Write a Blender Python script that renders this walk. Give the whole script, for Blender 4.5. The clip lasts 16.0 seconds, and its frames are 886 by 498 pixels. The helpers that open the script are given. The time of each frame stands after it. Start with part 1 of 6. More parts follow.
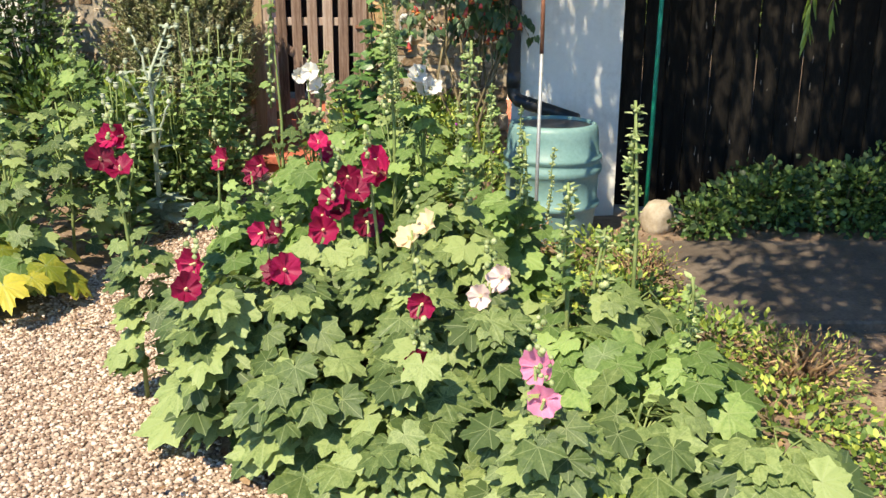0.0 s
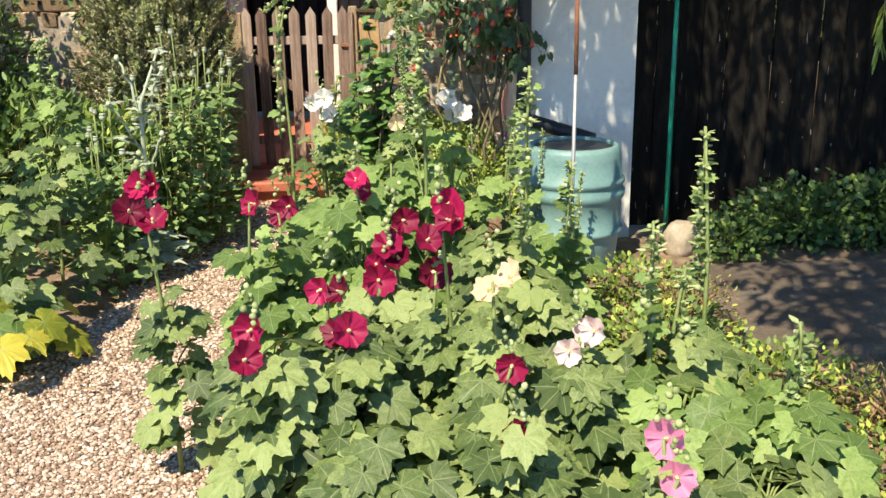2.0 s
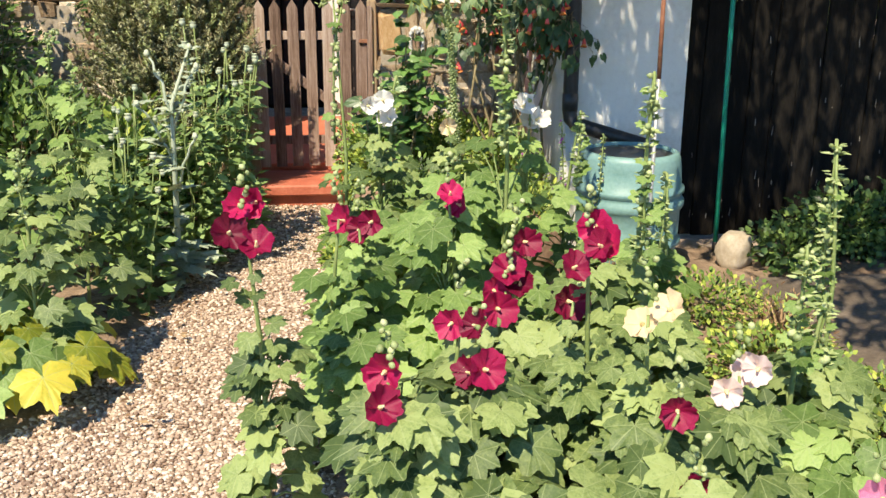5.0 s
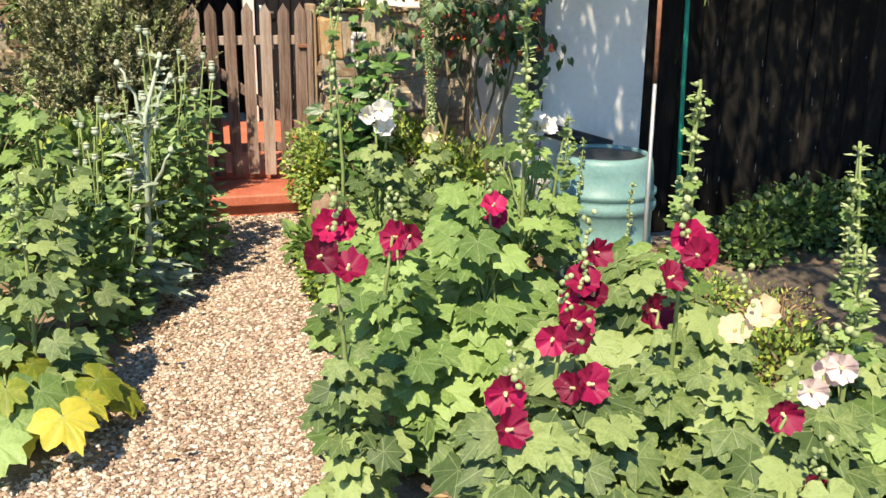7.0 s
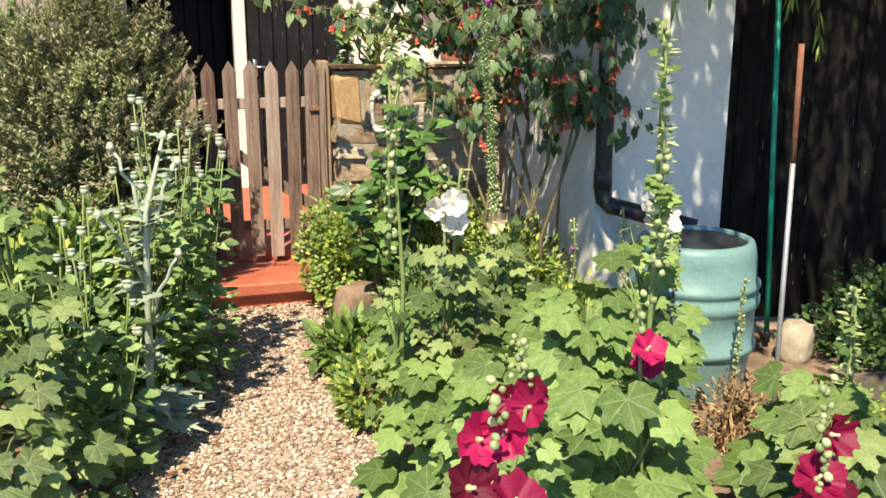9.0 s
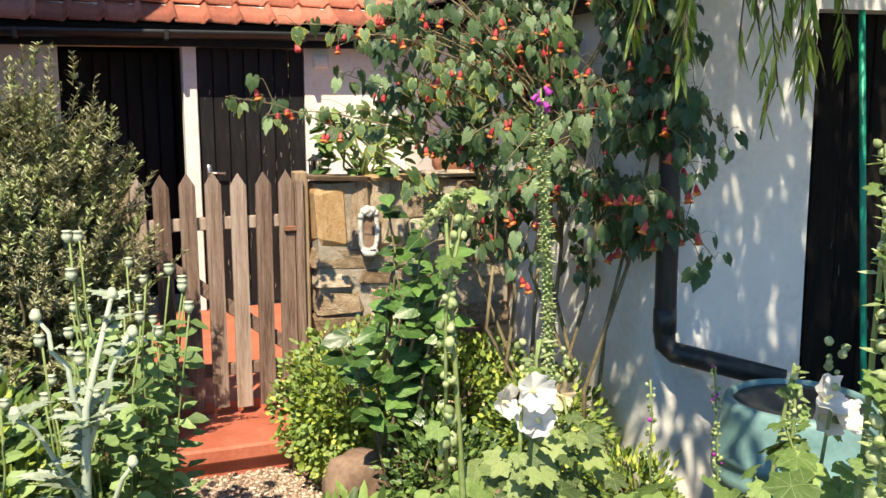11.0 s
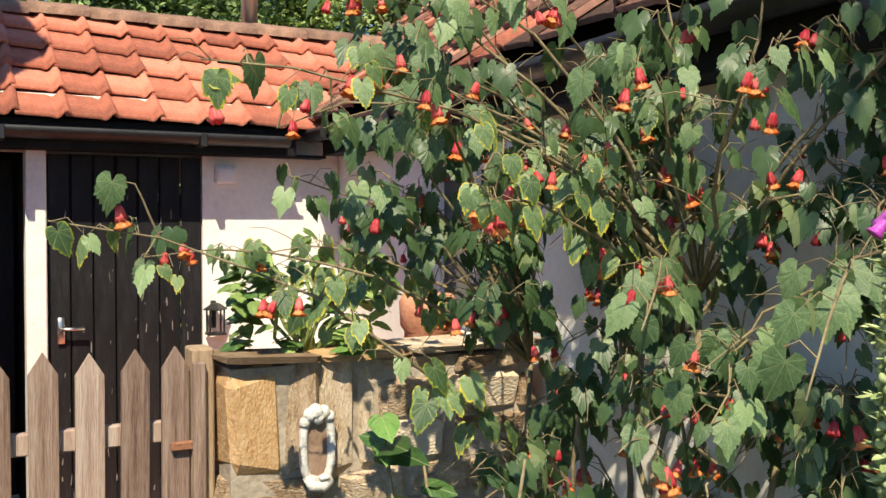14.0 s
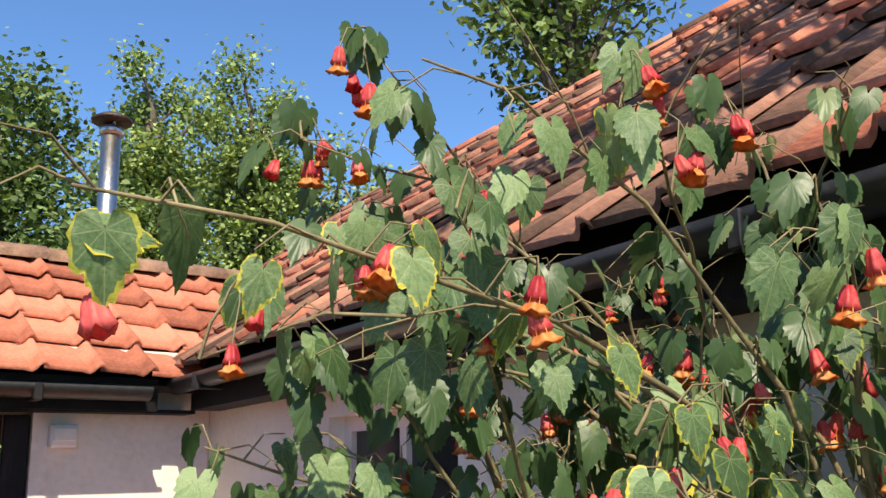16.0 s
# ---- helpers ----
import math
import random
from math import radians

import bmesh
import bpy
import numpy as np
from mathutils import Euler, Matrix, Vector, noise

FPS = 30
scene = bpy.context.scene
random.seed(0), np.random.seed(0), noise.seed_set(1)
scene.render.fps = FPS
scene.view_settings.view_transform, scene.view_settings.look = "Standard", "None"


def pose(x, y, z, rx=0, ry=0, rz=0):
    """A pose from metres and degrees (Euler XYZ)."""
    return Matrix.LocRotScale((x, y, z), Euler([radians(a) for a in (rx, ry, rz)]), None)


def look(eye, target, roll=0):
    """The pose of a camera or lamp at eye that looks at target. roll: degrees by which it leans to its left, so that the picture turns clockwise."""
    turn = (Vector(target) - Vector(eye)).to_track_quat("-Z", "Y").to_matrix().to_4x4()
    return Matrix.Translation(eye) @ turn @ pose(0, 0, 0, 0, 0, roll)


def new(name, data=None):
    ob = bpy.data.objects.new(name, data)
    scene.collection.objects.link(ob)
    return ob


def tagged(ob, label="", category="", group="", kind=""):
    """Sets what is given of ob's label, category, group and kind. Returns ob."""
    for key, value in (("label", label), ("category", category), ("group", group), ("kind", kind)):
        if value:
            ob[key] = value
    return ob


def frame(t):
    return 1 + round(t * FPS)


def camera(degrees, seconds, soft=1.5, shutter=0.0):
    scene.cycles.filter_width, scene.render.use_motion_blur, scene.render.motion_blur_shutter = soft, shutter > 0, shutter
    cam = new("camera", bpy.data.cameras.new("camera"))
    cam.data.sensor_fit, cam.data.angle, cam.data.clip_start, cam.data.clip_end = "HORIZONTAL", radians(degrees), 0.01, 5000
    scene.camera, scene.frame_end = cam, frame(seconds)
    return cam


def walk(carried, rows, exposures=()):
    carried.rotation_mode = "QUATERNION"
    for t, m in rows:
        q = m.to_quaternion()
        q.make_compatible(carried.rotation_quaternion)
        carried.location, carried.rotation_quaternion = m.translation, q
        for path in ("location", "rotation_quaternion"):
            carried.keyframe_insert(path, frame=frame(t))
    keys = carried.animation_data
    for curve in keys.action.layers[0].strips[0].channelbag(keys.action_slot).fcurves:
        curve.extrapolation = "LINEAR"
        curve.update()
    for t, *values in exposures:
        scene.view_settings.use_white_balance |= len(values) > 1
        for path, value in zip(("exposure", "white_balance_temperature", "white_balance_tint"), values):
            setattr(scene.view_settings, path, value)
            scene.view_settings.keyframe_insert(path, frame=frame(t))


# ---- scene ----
cam = camera(49.5, 16.0)
METRES, EYE, TILT, LEAN, TURN = 6.8, 1.57, 0.0, 0.0, 0.0
ROWS = [
    (0.0, 0.0, 0.0, 0.0, 0.06, -16.87, -0.2),
    (0.5, -0.0018, 0.0299, 0.0008, 0.38, -17.05, -0.77),
    (1.0, -0.0094, 0.0455, 0.0015, 0.83, -17.38, -1.08),
    (1.5, -0.0344, 0.0498, 0.0021, -1.48, -17.37, 0.01),
    (2.0, -0.0593, 0.0525, 0.0052, -3.84, -16.42, 0.72),
    (2.5, -0.0694, 0.0547, 0.005, -2.48, -15.65, 0.48),
    (3.0, -0.0672, 0.0654, 0.0055, 0.86, -14.99, -0.12),
    (3.5, -0.0779, 0.0728, 0.0051, 0.05, -14.71, -0.34),
    (6.0, -0.1796, 0.1202, 0.0047, -13.55, -18.2, -0.05),
    (6.5, -0.2062, 0.1176, 0.0095, -16.15, -18.14, -0.01),
    (7.0, -0.2166, 0.1326, 0.0091, -15.3, -16.81, -0.57),
    (7.5, -0.2132, 0.1741, 0.0095, -13.77, -14.95, -0.43),
    (8.0, -0.2212, 0.2085, 0.0087, -14.54, -14.5, -0.79),
    (10.5, -0.2437, 0.3905, 0.0217, -21.3, -11.97, 1.46),
    (11.0, -0.2386, 0.4284, 0.0195, -21.26, -9.16, 0.23),
    (11.5, -0.223, 0.4735, 0.0221, -20.76, -7.51, -1.67),
    (12.0, -0.2238, 0.5227, 0.0188, -23.12, -6.13, -1.56),
    (12.5, -0.2187, 0.5649, 0.0177, -25.95, -5.05, -0.53),
    (13.0, -0.1966, 0.6126, 0.016, -25.77, -4.4, -0.28),
    (13.5, -0.188, 0.6481, 0.014, -25.77, -3.68, -0.1),
    (14.0, -0.1837, 0.7, 0.0192, -27.87, -1.74, -0.13),
    (14.5, -0.1714, 0.745, 0.0174, -30.24, -0.53, -1.36),
    (15.0, -0.164, 0.776, 0.0227, -31.51, 3.5, -0.9),
    (15.5, -0.1586, 0.8093, 0.0264, -34.43, 9.12, 0.97),
    (16.0, -0.1556, 0.8232, 0.0275, -36.78, 13.14, 1.04),
]
walk(cam, [(t, pose(0, 0, EYE, TILT, LEAN, TURN) @ pose(METRES * x, METRES * y, METRES * z, 90 + pitch, roll, yaw)) for t, x, y, z, yaw, pitch, roll in ROWS],
     [(0.0, 0.62, 7300, 10), (16.0, 0.62, 7300, 10)])

# ---- world, sun ----
SUN_AZ, SUN_EL = 30.0, 52.0          # heading of the light, degrees from +y towards +x; height of the sun
world = bpy.data.worlds.new("sky")
scene.world = world
world.use_nodes = True
wn = world.node_tree.nodes
sky = wn.new("ShaderNodeTexSky")
sky.sky_type, sky.sun_disc = "NISHITA", False
sky.sun_elevation, sky.sun_rotation = radians(SUN_EL), radians(SUN_AZ + 180)
sky.air_density, sky.dust_density, sky.ozone_density = 1.0, 0.0, 5.0
clear = wn.new("ShaderNodeMix")
clear.data_type, clear.blend_type = "RGBA", "MULTIPLY"
clear.inputs["Factor"].default_value = 1.0
clear.inputs["B"].default_value = (0.71, 0.98, 1.25, 1)
world.node_tree.links.new(sky.outputs[0], clear.inputs["A"])
world.node_tree.links.new(clear.outputs["Result"], wn["Background"].inputs[0])
wn["Background"].inputs[1].default_value = 0.12
sun = new("sun", bpy.data.lights.new("sun", "SUN"))
sun.data.energy, sun.data.angle, sun.data.color = 5.2, radians(0.5), (1.0, 0.935, 0.79)
SUNV = Vector((-math.sin(radians(SUN_AZ)) * math.cos(radians(SUN_EL)), -math.cos(radians(SUN_AZ)) * math.cos(radians(SUN_EL)), math.sin(radians(SUN_EL))))
sun.matrix_world = look(SUNV * 30, (0, 0, 0))

# ---- materials ----
def material(name, cols, rough=0.7, scale=8.0, fine=60.0, bump=0.15, bump_scale=None, metal=0.0, spread=0.0, island=False,
             translucent=0.0, coat=0.0, stretch=(1, 1, 1), spec=0.4, hue=0.0, veins=0.0):
    """Two to four colours mixed by coarse and fine noise; spread varies the brightness from piece to piece."""
    m = bpy.data.materials.new(name)
    m.use_nodes = True
    n, l = m.node_tree.nodes, m.node_tree.links
    bsdf = n["Principled BSDF"]
    tc = n.new("ShaderNodeTexCoord")
    mp = n.new("ShaderNodeMapping")
    mp.inputs["Scale"].default_value = stretch
    l.new(tc.outputs["Object"], mp.inputs[0])
    rnd = None
    if spread or hue:
        if island:
            rnd = n.new("ShaderNodeNewGeometry").outputs["Random Per Island"]
        else:
            rnd = n.new("ShaderNodeObjectInfo").outputs["Random"]
    big, small = n.new("ShaderNodeTexNoise"), n.new("ShaderNodeTexNoise")
    for node, s, d in ((big, scale, 4), (small, fine, 5)):
        node.inputs["Scale"].default_value, node.inputs["Detail"].default_value = s, d
        node.inputs["Roughness"].default_value = 0.62
        l.new(mp.outputs[0], node.inputs["Vector"])
    mixf = n.new("ShaderNodeMath")
    mixf.operation = "MULTIPLY_ADD"
    l.new(small.outputs["Fac"], mixf.inputs[0])
    mixf.inputs[1].default_value = 0.55
    add = n.new("ShaderNodeMath")
    add.operation = "MULTIPLY_ADD"
    l.new(big.outputs["Fac"], add.inputs[0])
    add.inputs[1].default_value, add.inputs[2].default_value = 0.75, -0.15
    l.new(add.outputs[0], mixf.inputs[2])
    fac = mixf.outputs[0]
    if hue:
        shift = n.new("ShaderNodeMath")
        shift.operation = "MULTIPLY_ADD"
        l.new(rnd, shift.inputs[0])
        shift.inputs[1].default_value = hue
        sub = n.new("ShaderNodeMath")
        sub.operation = "SUBTRACT"
        l.new(fac, sub.inputs[0])
        sub.inputs[1].default_value = hue / 2
        l.new(sub.outputs[0], shift.inputs[2])
        fac = shift.outputs[0]
    ramp = n.new("ShaderNodeValToRGB")
    els = ramp.color_ramp.elements
    k = len(cols)
    while len(els) < k:
        els.new(0.5)
    for i, c in enumerate(cols):
        els[i].position = 0.28 + 0.44 * i / max(1, k - 1)
        els[i].color = (*c, 1)
    l.new(fac, ramp.inputs[0])
    out = ramp.outputs[0]
    if spread:
        hsv = n.new("ShaderNodeHueSaturation")
        val = n.new("ShaderNodeMapRange")
        l.new(rnd, val.inputs["Value"])
        val.inputs["To Min"].default_value, val.inputs["To Max"].default_value = 1 - spread, 1 + spread
        l.new(val.outputs[0], hsv.inputs["Value"])
        l.new(out, hsv.inputs["Color"])
        out = hsv.outputs[0]
    if veins:
        # pale veins that fan out from the stalk
        sep = n.new("ShaderNodeSeparateXYZ")
        l.new(tc.outputs["Object"], sep.inputs[0])

        def calc(op, a, b=None):
            node = n.new("ShaderNodeMath")
            node.operation = op
            for i, v in enumerate((a, b)):
                if v is None:
                    continue
                if isinstance(v, (int, float)):
                    node.inputs[i].default_value = v
                else:
                    l.new(v, node.inputs[i])
            return node.outputs[0]

        ang = calc("DIVIDE", calc("ARCTAN2", sep.outputs["X"], sep.outputs["Y"]), veins)
        off = calc("ABSOLUTE", calc("SUBTRACT", calc("FRACT", calc("ADD", ang, 0.5)), 0.5))
        rad = calc("SQRT", calc("ADD", calc("MULTIPLY", sep.outputs["X"], sep.outputs["X"]), calc("MULTIPLY", sep.outputs["Y"], sep.outputs["Y"])))
        line = calc("LESS_THAN", calc("MULTIPLY", off, rad), 0.016)
        vm = n.new("ShaderNodeMix")
        vm.data_type, vm.blend_type = "RGBA", "MIX"
        l.new(calc("MULTIPLY", line, 0.4), vm.inputs["Factor"])
        l.new(out, vm.inputs["A"])
        vm.inputs["B"].default_value = (0.36, 0.42, 0.20, 1)
        out = vm.outputs["Result"]
    l.new(out, bsdf.inputs["Base Color"])
    rr = n.new("ShaderNodeMapRange")
    l.new(small.outputs["Fac"], rr.inputs["Value"])
    rr.inputs["To Min"].default_value, rr.inputs["To Max"].default_value = max(0.03, rough - 0.12), min(1, rough + 0.12)
    l.new(rr.outputs[0], bsdf.inputs["Roughness"])
    bsdf.inputs["Metallic"].default_value = metal
    bsdf.inputs["Specular IOR Level"].default_value = spec
    bsdf.inputs["Coat Weight"].default_value = coat
    if bump:
        b = n.new("ShaderNodeBump")
        b.inputs["Strength"].default_value, b.inputs["Distance"].default_value = bump, 0.01
        src = small
        if bump_scale:
            src = n.new("ShaderNodeTexNoise")
            src.inputs["Scale"].default_value, src.inputs["Detail"].default_value = bump_scale, 6
            l.new(mp.outputs[0], src.inputs["Vector"])
        l.new(src.outputs["Fac"], b.inputs["Height"])
        l.new(b.outputs[0], bsdf.inputs["Normal"])
    if translucent:
        tr, mix = n.new("ShaderNodeBsdfTranslucent"), n.new("ShaderNodeMixShader")
        gam = n.new("ShaderNodeMix")
        gam.data_type, gam.blend_type = "RGBA", "MULTIPLY"
        gam.inputs["Factor"].default_value = 1.0
        l.new(out, gam.inputs["A"])
        gam.inputs["B"].default_value = (1.0, 1.0, 0.55, 1) if cols[0][1] > cols[0][0] else (1, 0.8, 0.8, 1)
        l.new(gam.outputs["Result"], tr.inputs["Color"])
        mix.inputs[0].default_value = translucent
        l.new(bsdf.outputs[0], mix.inputs[1])
        l.new(tr.outputs[0], mix.inputs[2])
        l.new(mix.outputs[0], n["Material Output"].inputs["Surface"])
    return m


M = {}
M["gravel"] = material("gravel", [(0.30, 0.21, 0.15), (0.44, 0.33, 0.25), (0.54, 0.43, 0.34)], 0.9, 14, 110, 0.6, 70)
M["pebble"] = material("pebble", [(0.27, 0.17, 0.115), (0.41, 0.29, 0.21), (0.49, 0.375, 0.285), (0.60, 0.50, 0.41)], 0.75, 30, 160, 0.2, spread=0.28, hue=0.55, island=True)
M["soil"] = material("soil", [(0.11, 0.07, 0.045), (0.22, 0.15, 0.10), (0.36, 0.26, 0.18)], 0.95, 9, 90, 0.8, 50)
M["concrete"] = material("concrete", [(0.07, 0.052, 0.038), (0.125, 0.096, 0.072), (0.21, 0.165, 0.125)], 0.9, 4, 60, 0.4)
M["red_step"] = material("red_step", [(0.33, 0.085, 0.05), (0.47, 0.13, 0.075), (0.55, 0.19, 0.12)], 0.65, 5, 70, 0.25)
M["red_tile"] = material("red_tile", [(0.36, 0.10, 0.055), (0.48, 0.14, 0.08), (0.55, 0.19, 0.11)], 0.6, 5, 70, 0.2, spread=0.15)
M["white_wall"] = material("white_wall", [(0.65, 0.62, 0.555), (0.775, 0.75, 0.69), (0.82, 0.80, 0.745)], 0.85, 2.5, 35, 0.35, 18)
M["white_wood"] = material("white_wood", [(0.60, 0.58, 0.55), (0.74, 0.72, 0.69), (0.80, 0.79, 0.77)], 0.6, 4, 50, 0.15)
M["black_paint"] = material("black_paint", [(0.004, 0.004, 0.005), (0.008, 0.008, 0.0095), (0.02, 0.02, 0.021)], 0.6, 6, 40, 0.3, stretch=(6, 6, 0.8), spread=0.3, spec=0.25)
M["black_board"] = material("black_board", [(0.005, 0.0045, 0.004), (0.0095, 0.008, 0.0065), (0.022, 0.018, 0.014)], 0.85, 5, 40, 0.4, stretch=(5, 5, 0.6), spread=0.4, spec=0.15)
M["black_plastic"] = material("black_plastic", [(0.012, 0.012, 0.013), (0.02, 0.02, 0.021), (0.035, 0.035, 0.036)], 0.4, 8, 60, 0.05)
# near-black that puts the darkness of unlit rooms and gaps into the colour
M["unlit_dark"] = material("unlit_dark", [(0.02, 0.018, 0.016), (0.03, 0.028, 0.025)], 0.95, 3, 30, 0.1)
M["gate_wood"] = material("gate_wood", [(0.115, 0.066, 0.048), (0.235, 0.15, 0.112), (0.33, 0.235, 0.185), (0.42, 0.335, 0.275)], 0.88, 6, 45, 0.6, stretch=(9, 9, 0.5), spread=0.22, hue=0.25)
M["post_wood"] = material("post_wood", [(0.22, 0.145, 0.09), (0.38, 0.27, 0.17), (0.47, 0.36, 0.24)], 0.85, 5, 45, 0.5, stretch=(7, 7, 0.55))
M["stone"] = material("stone", [(0.22, 0.145, 0.085), (0.37, 0.265, 0.17), (0.48, 0.375, 0.26), (0.56, 0.48, 0.37)], 0.92, 5, 40, 0.8, 18, spread=0.22, hue=0.5)
M["ochre_stone"] = material("ochre_stone", [(0.34, 0.19, 0.08), (0.47, 0.29, 0.14), (0.55, 0.39, 0.22)], 0.9, 5, 40, 0.6, 22)
M["mortar"] = material("mortar", [(0.22, 0.18, 0.13), (0.36, 0.30, 0.23), (0.45, 0.39, 0.31)], 0.95, 6, 50, 0.7, 30)
M["brown_stone"] = material("brown_stone", [(0.14, 0.085, 0.055), (0.25, 0.16, 0.11), (0.33, 0.23, 0.16)], 0.9, 7, 50, 0.6, 20)
M["pale_stone"] = material("pale_stone", [(0.32, 0.26, 0.18), (0.44, 0.37, 0.28), (0.52, 0.46, 0.37)], 0.9, 7, 50, 0.6, 16)
M["pantile"] = material("pantile", [(0.27, 0.085, 0.052), (0.44, 0.14, 0.085), (0.53, 0.205, 0.135)], 0.85, 7, 60, 0.35, spread=0.14, hue=0.35)
M["old_pantile"] = material("old_pantile", [(0.12, 0.068, 0.048), (0.24, 0.118, 0.082), (0.35, 0.165, 0.115)], 0.88, 7, 60, 0.4, spread=0.25, hue=0.5)
M["ridge"] = material("ridge", [(0.12, 0.075, 0.05), (0.24, 0.14, 0.095), (0.38, 0.23, 0.16)], 0.92, 9, 60, 0.6, spread=0.2)
M["butt"] = material("butt", [(0.12, 0.235, 0.225), (0.165, 0.295, 0.28), (0.21, 0.35, 0.33)], 0.45, 5, 60, 0.08)
M["steel"] = material("steel", [(0.42, 0.40, 0.37), (0.55, 0.53, 0.50), (0.62, 0.61, 0.6)], 0.32, 6, 60, 0.05, metal=1.0)
M["galv"] = material("galv", [(0.30, 0.30, 0.29), (0.42, 0.42, 0.41), (0.5, 0.5, 0.5)], 0.55, 9, 70, 0.2, metal=0.6)
M["rust"] = material("rust", [(0.10, 0.04, 0.025), (0.22, 0.09, 0.05), (0.33, 0.16, 0.09)], 0.9, 14, 80, 0.4)
M["green_pole"] = material("green_pole", [(0.0, 0.22, 0.13), (0.0, 0.30, 0.18), (0.02, 0.36, 0.23)], 0.4, 9, 60, 0.05)
M["terracotta"] = material("terracotta", [(0.40, 0.16, 0.085), (0.52, 0.23, 0.13), (0.58, 0.31, 0.2)], 0.8, 8, 60, 0.3)
M["dark_metal"] = material("dark_metal", [(0.03, 0.024, 0.02), (0.06, 0.045, 0.036), (0.11, 0.085, 0.07)], 0.55, 12, 70, 0.2, metal=0.5)
M["plaster"] = material("plaster", [(0.38, 0.36, 0.31), (0.58, 0.57, 0.53), (0.70, 0.69, 0.66)], 0.85, 22, 90, 0.5)
M["flake"] = material("flake", [(0.14, 0.125, 0.11), (0.26, 0.24, 0.215)], 0.8, 9, 60, 0.1)
M["glass"] = material("glass", [(0.02, 0.025, 0.025), (0.03, 0.035, 0.035)], 0.08, 3, 20, 0.0, spec=0.6)

M["leaf"] = material("leaf", [(0.09, 0.145, 0.044), (0.155, 0.215, 0.068), (0.255, 0.315, 0.115)], 0.5, 3, 12, 0.25, translucent=0.25, spread=0.28, hue=0.55, veins=0.84)
M["leaf_light"] = material("leaf_light", [(0.115, 0.195, 0.048), (0.175, 0.275, 0.075), (0.265, 0.365, 0.115)], 0.5, 3, 12, 0.25, translucent=0.28, spread=0.22, hue=0.45, veins=0.84)
M["leaf_yellow"] = material("leaf_yellow", [(0.22, 0.27, 0.03), (0.42, 0.40, 0.05), (0.55, 0.46, 0.06)], 0.55, 2, 9, 0.25, translucent=0.25, spread=0.15, hue=0.6, veins=0.84)
M["stem"] = material("stem", [(0.12, 0.17, 0.05), (0.20, 0.26, 0.085), (0.28, 0.32, 0.13)], 0.6, 14, 70, 0.1)
M["bud"] = material("bud", [(0.24, 0.32, 0.12), (0.36, 0.43, 0.19), (0.47, 0.52, 0.28)], 0.6, 20, 80, 0.1, translucent=0.2, spread=0.2, island=True, hue=0.3)
M["crimson"] = material("crimson", [(0.13, 0.001, 0.022), (0.27, 0.004, 0.05), (0.47, 0.014, 0.10)], 0.5, 22, 90, 0.15, translucent=0.25, spread=0.2, hue=0.35)
M["cream"] = material("cream", [(0.78, 0.58, 0.33), (0.83, 0.67, 0.43), (0.86, 0.77, 0.57)], 0.55, 22, 90, 0.15, translucent=0.3)
M["blush"] = material("blush", [(0.78, 0.52, 0.5), (0.82, 0.66, 0.62), (0.85, 0.74, 0.69)], 0.55, 22, 90, 0.15, translucent=0.3)
M["pink"] = material("pink", [(0.66, 0.18, 0.36), (0.76, 0.28, 0.46), (0.82, 0.42, 0.55)], 0.55, 22, 90, 0.15, translucent=0.3)
M["white_petal"] = material("white_petal", [(0.74, 0.74, 0.66), (0.82, 0.82, 0.77), (0.86, 0.86, 0.82)], 0.55, 22, 90, 0.1, translucent=0.3)
M["stamen"] = material("stamen", [(0.74, 0.62, 0.26), (0.82, 0.75, 0.48)], 0.6, 30, 90, 0.2)

# ---- geometry helpers ----
def rng(seed):
    return random.Random(seed)


def mesh(name, V, F, mats, idx=None, smooth=True):
    me = bpy.data.meshes.new(name)
    me.from_pydata([tuple(map(float, v)) for v in V], [], [tuple(map(int, f)) for f in F])
    for m in (mats if isinstance(mats, (list, tuple)) else [mats]):
        me.materials.append(m)
    if idx is not None:
        me.polygons.foreach_set("material_index", idx)
    me.polygons.foreach_set("use_smooth", [smooth] * len(me.polygons))
    me.update()
    return me


def thing(name, at, label, category, group="", turn=0.0):
    ob = new(name)
    ob.empty_display_size = 0.1
    ob.matrix_basis = pose(*at, 0, 0, turn)
    return tagged(ob, label, category, group)


def part(name, data, parent=None, m=None, label=""):
    ob = new(name, data)
    if parent is not None:
        ob.parent = parent
    if m is not None:
        ob.matrix_basis = m
    if label:
        tagged(ob, label)
    return ob


class Geo:
    """Collects vertices and faces of one mesh."""
    def __init__(self):
        self.V, self.F, self.I = [], [], []

    def add(self, V, F, i=0):
        b = len(self.V)
        self.V.extend(V)
        self.F.extend([tuple(k + b for k in f) for f in F])
        self.I.extend([i] * len(F))
        return self

    def mesh(self, name, mats, smooth=True):
        return mesh(name, self.V, self.F, mats, self.I, smooth)


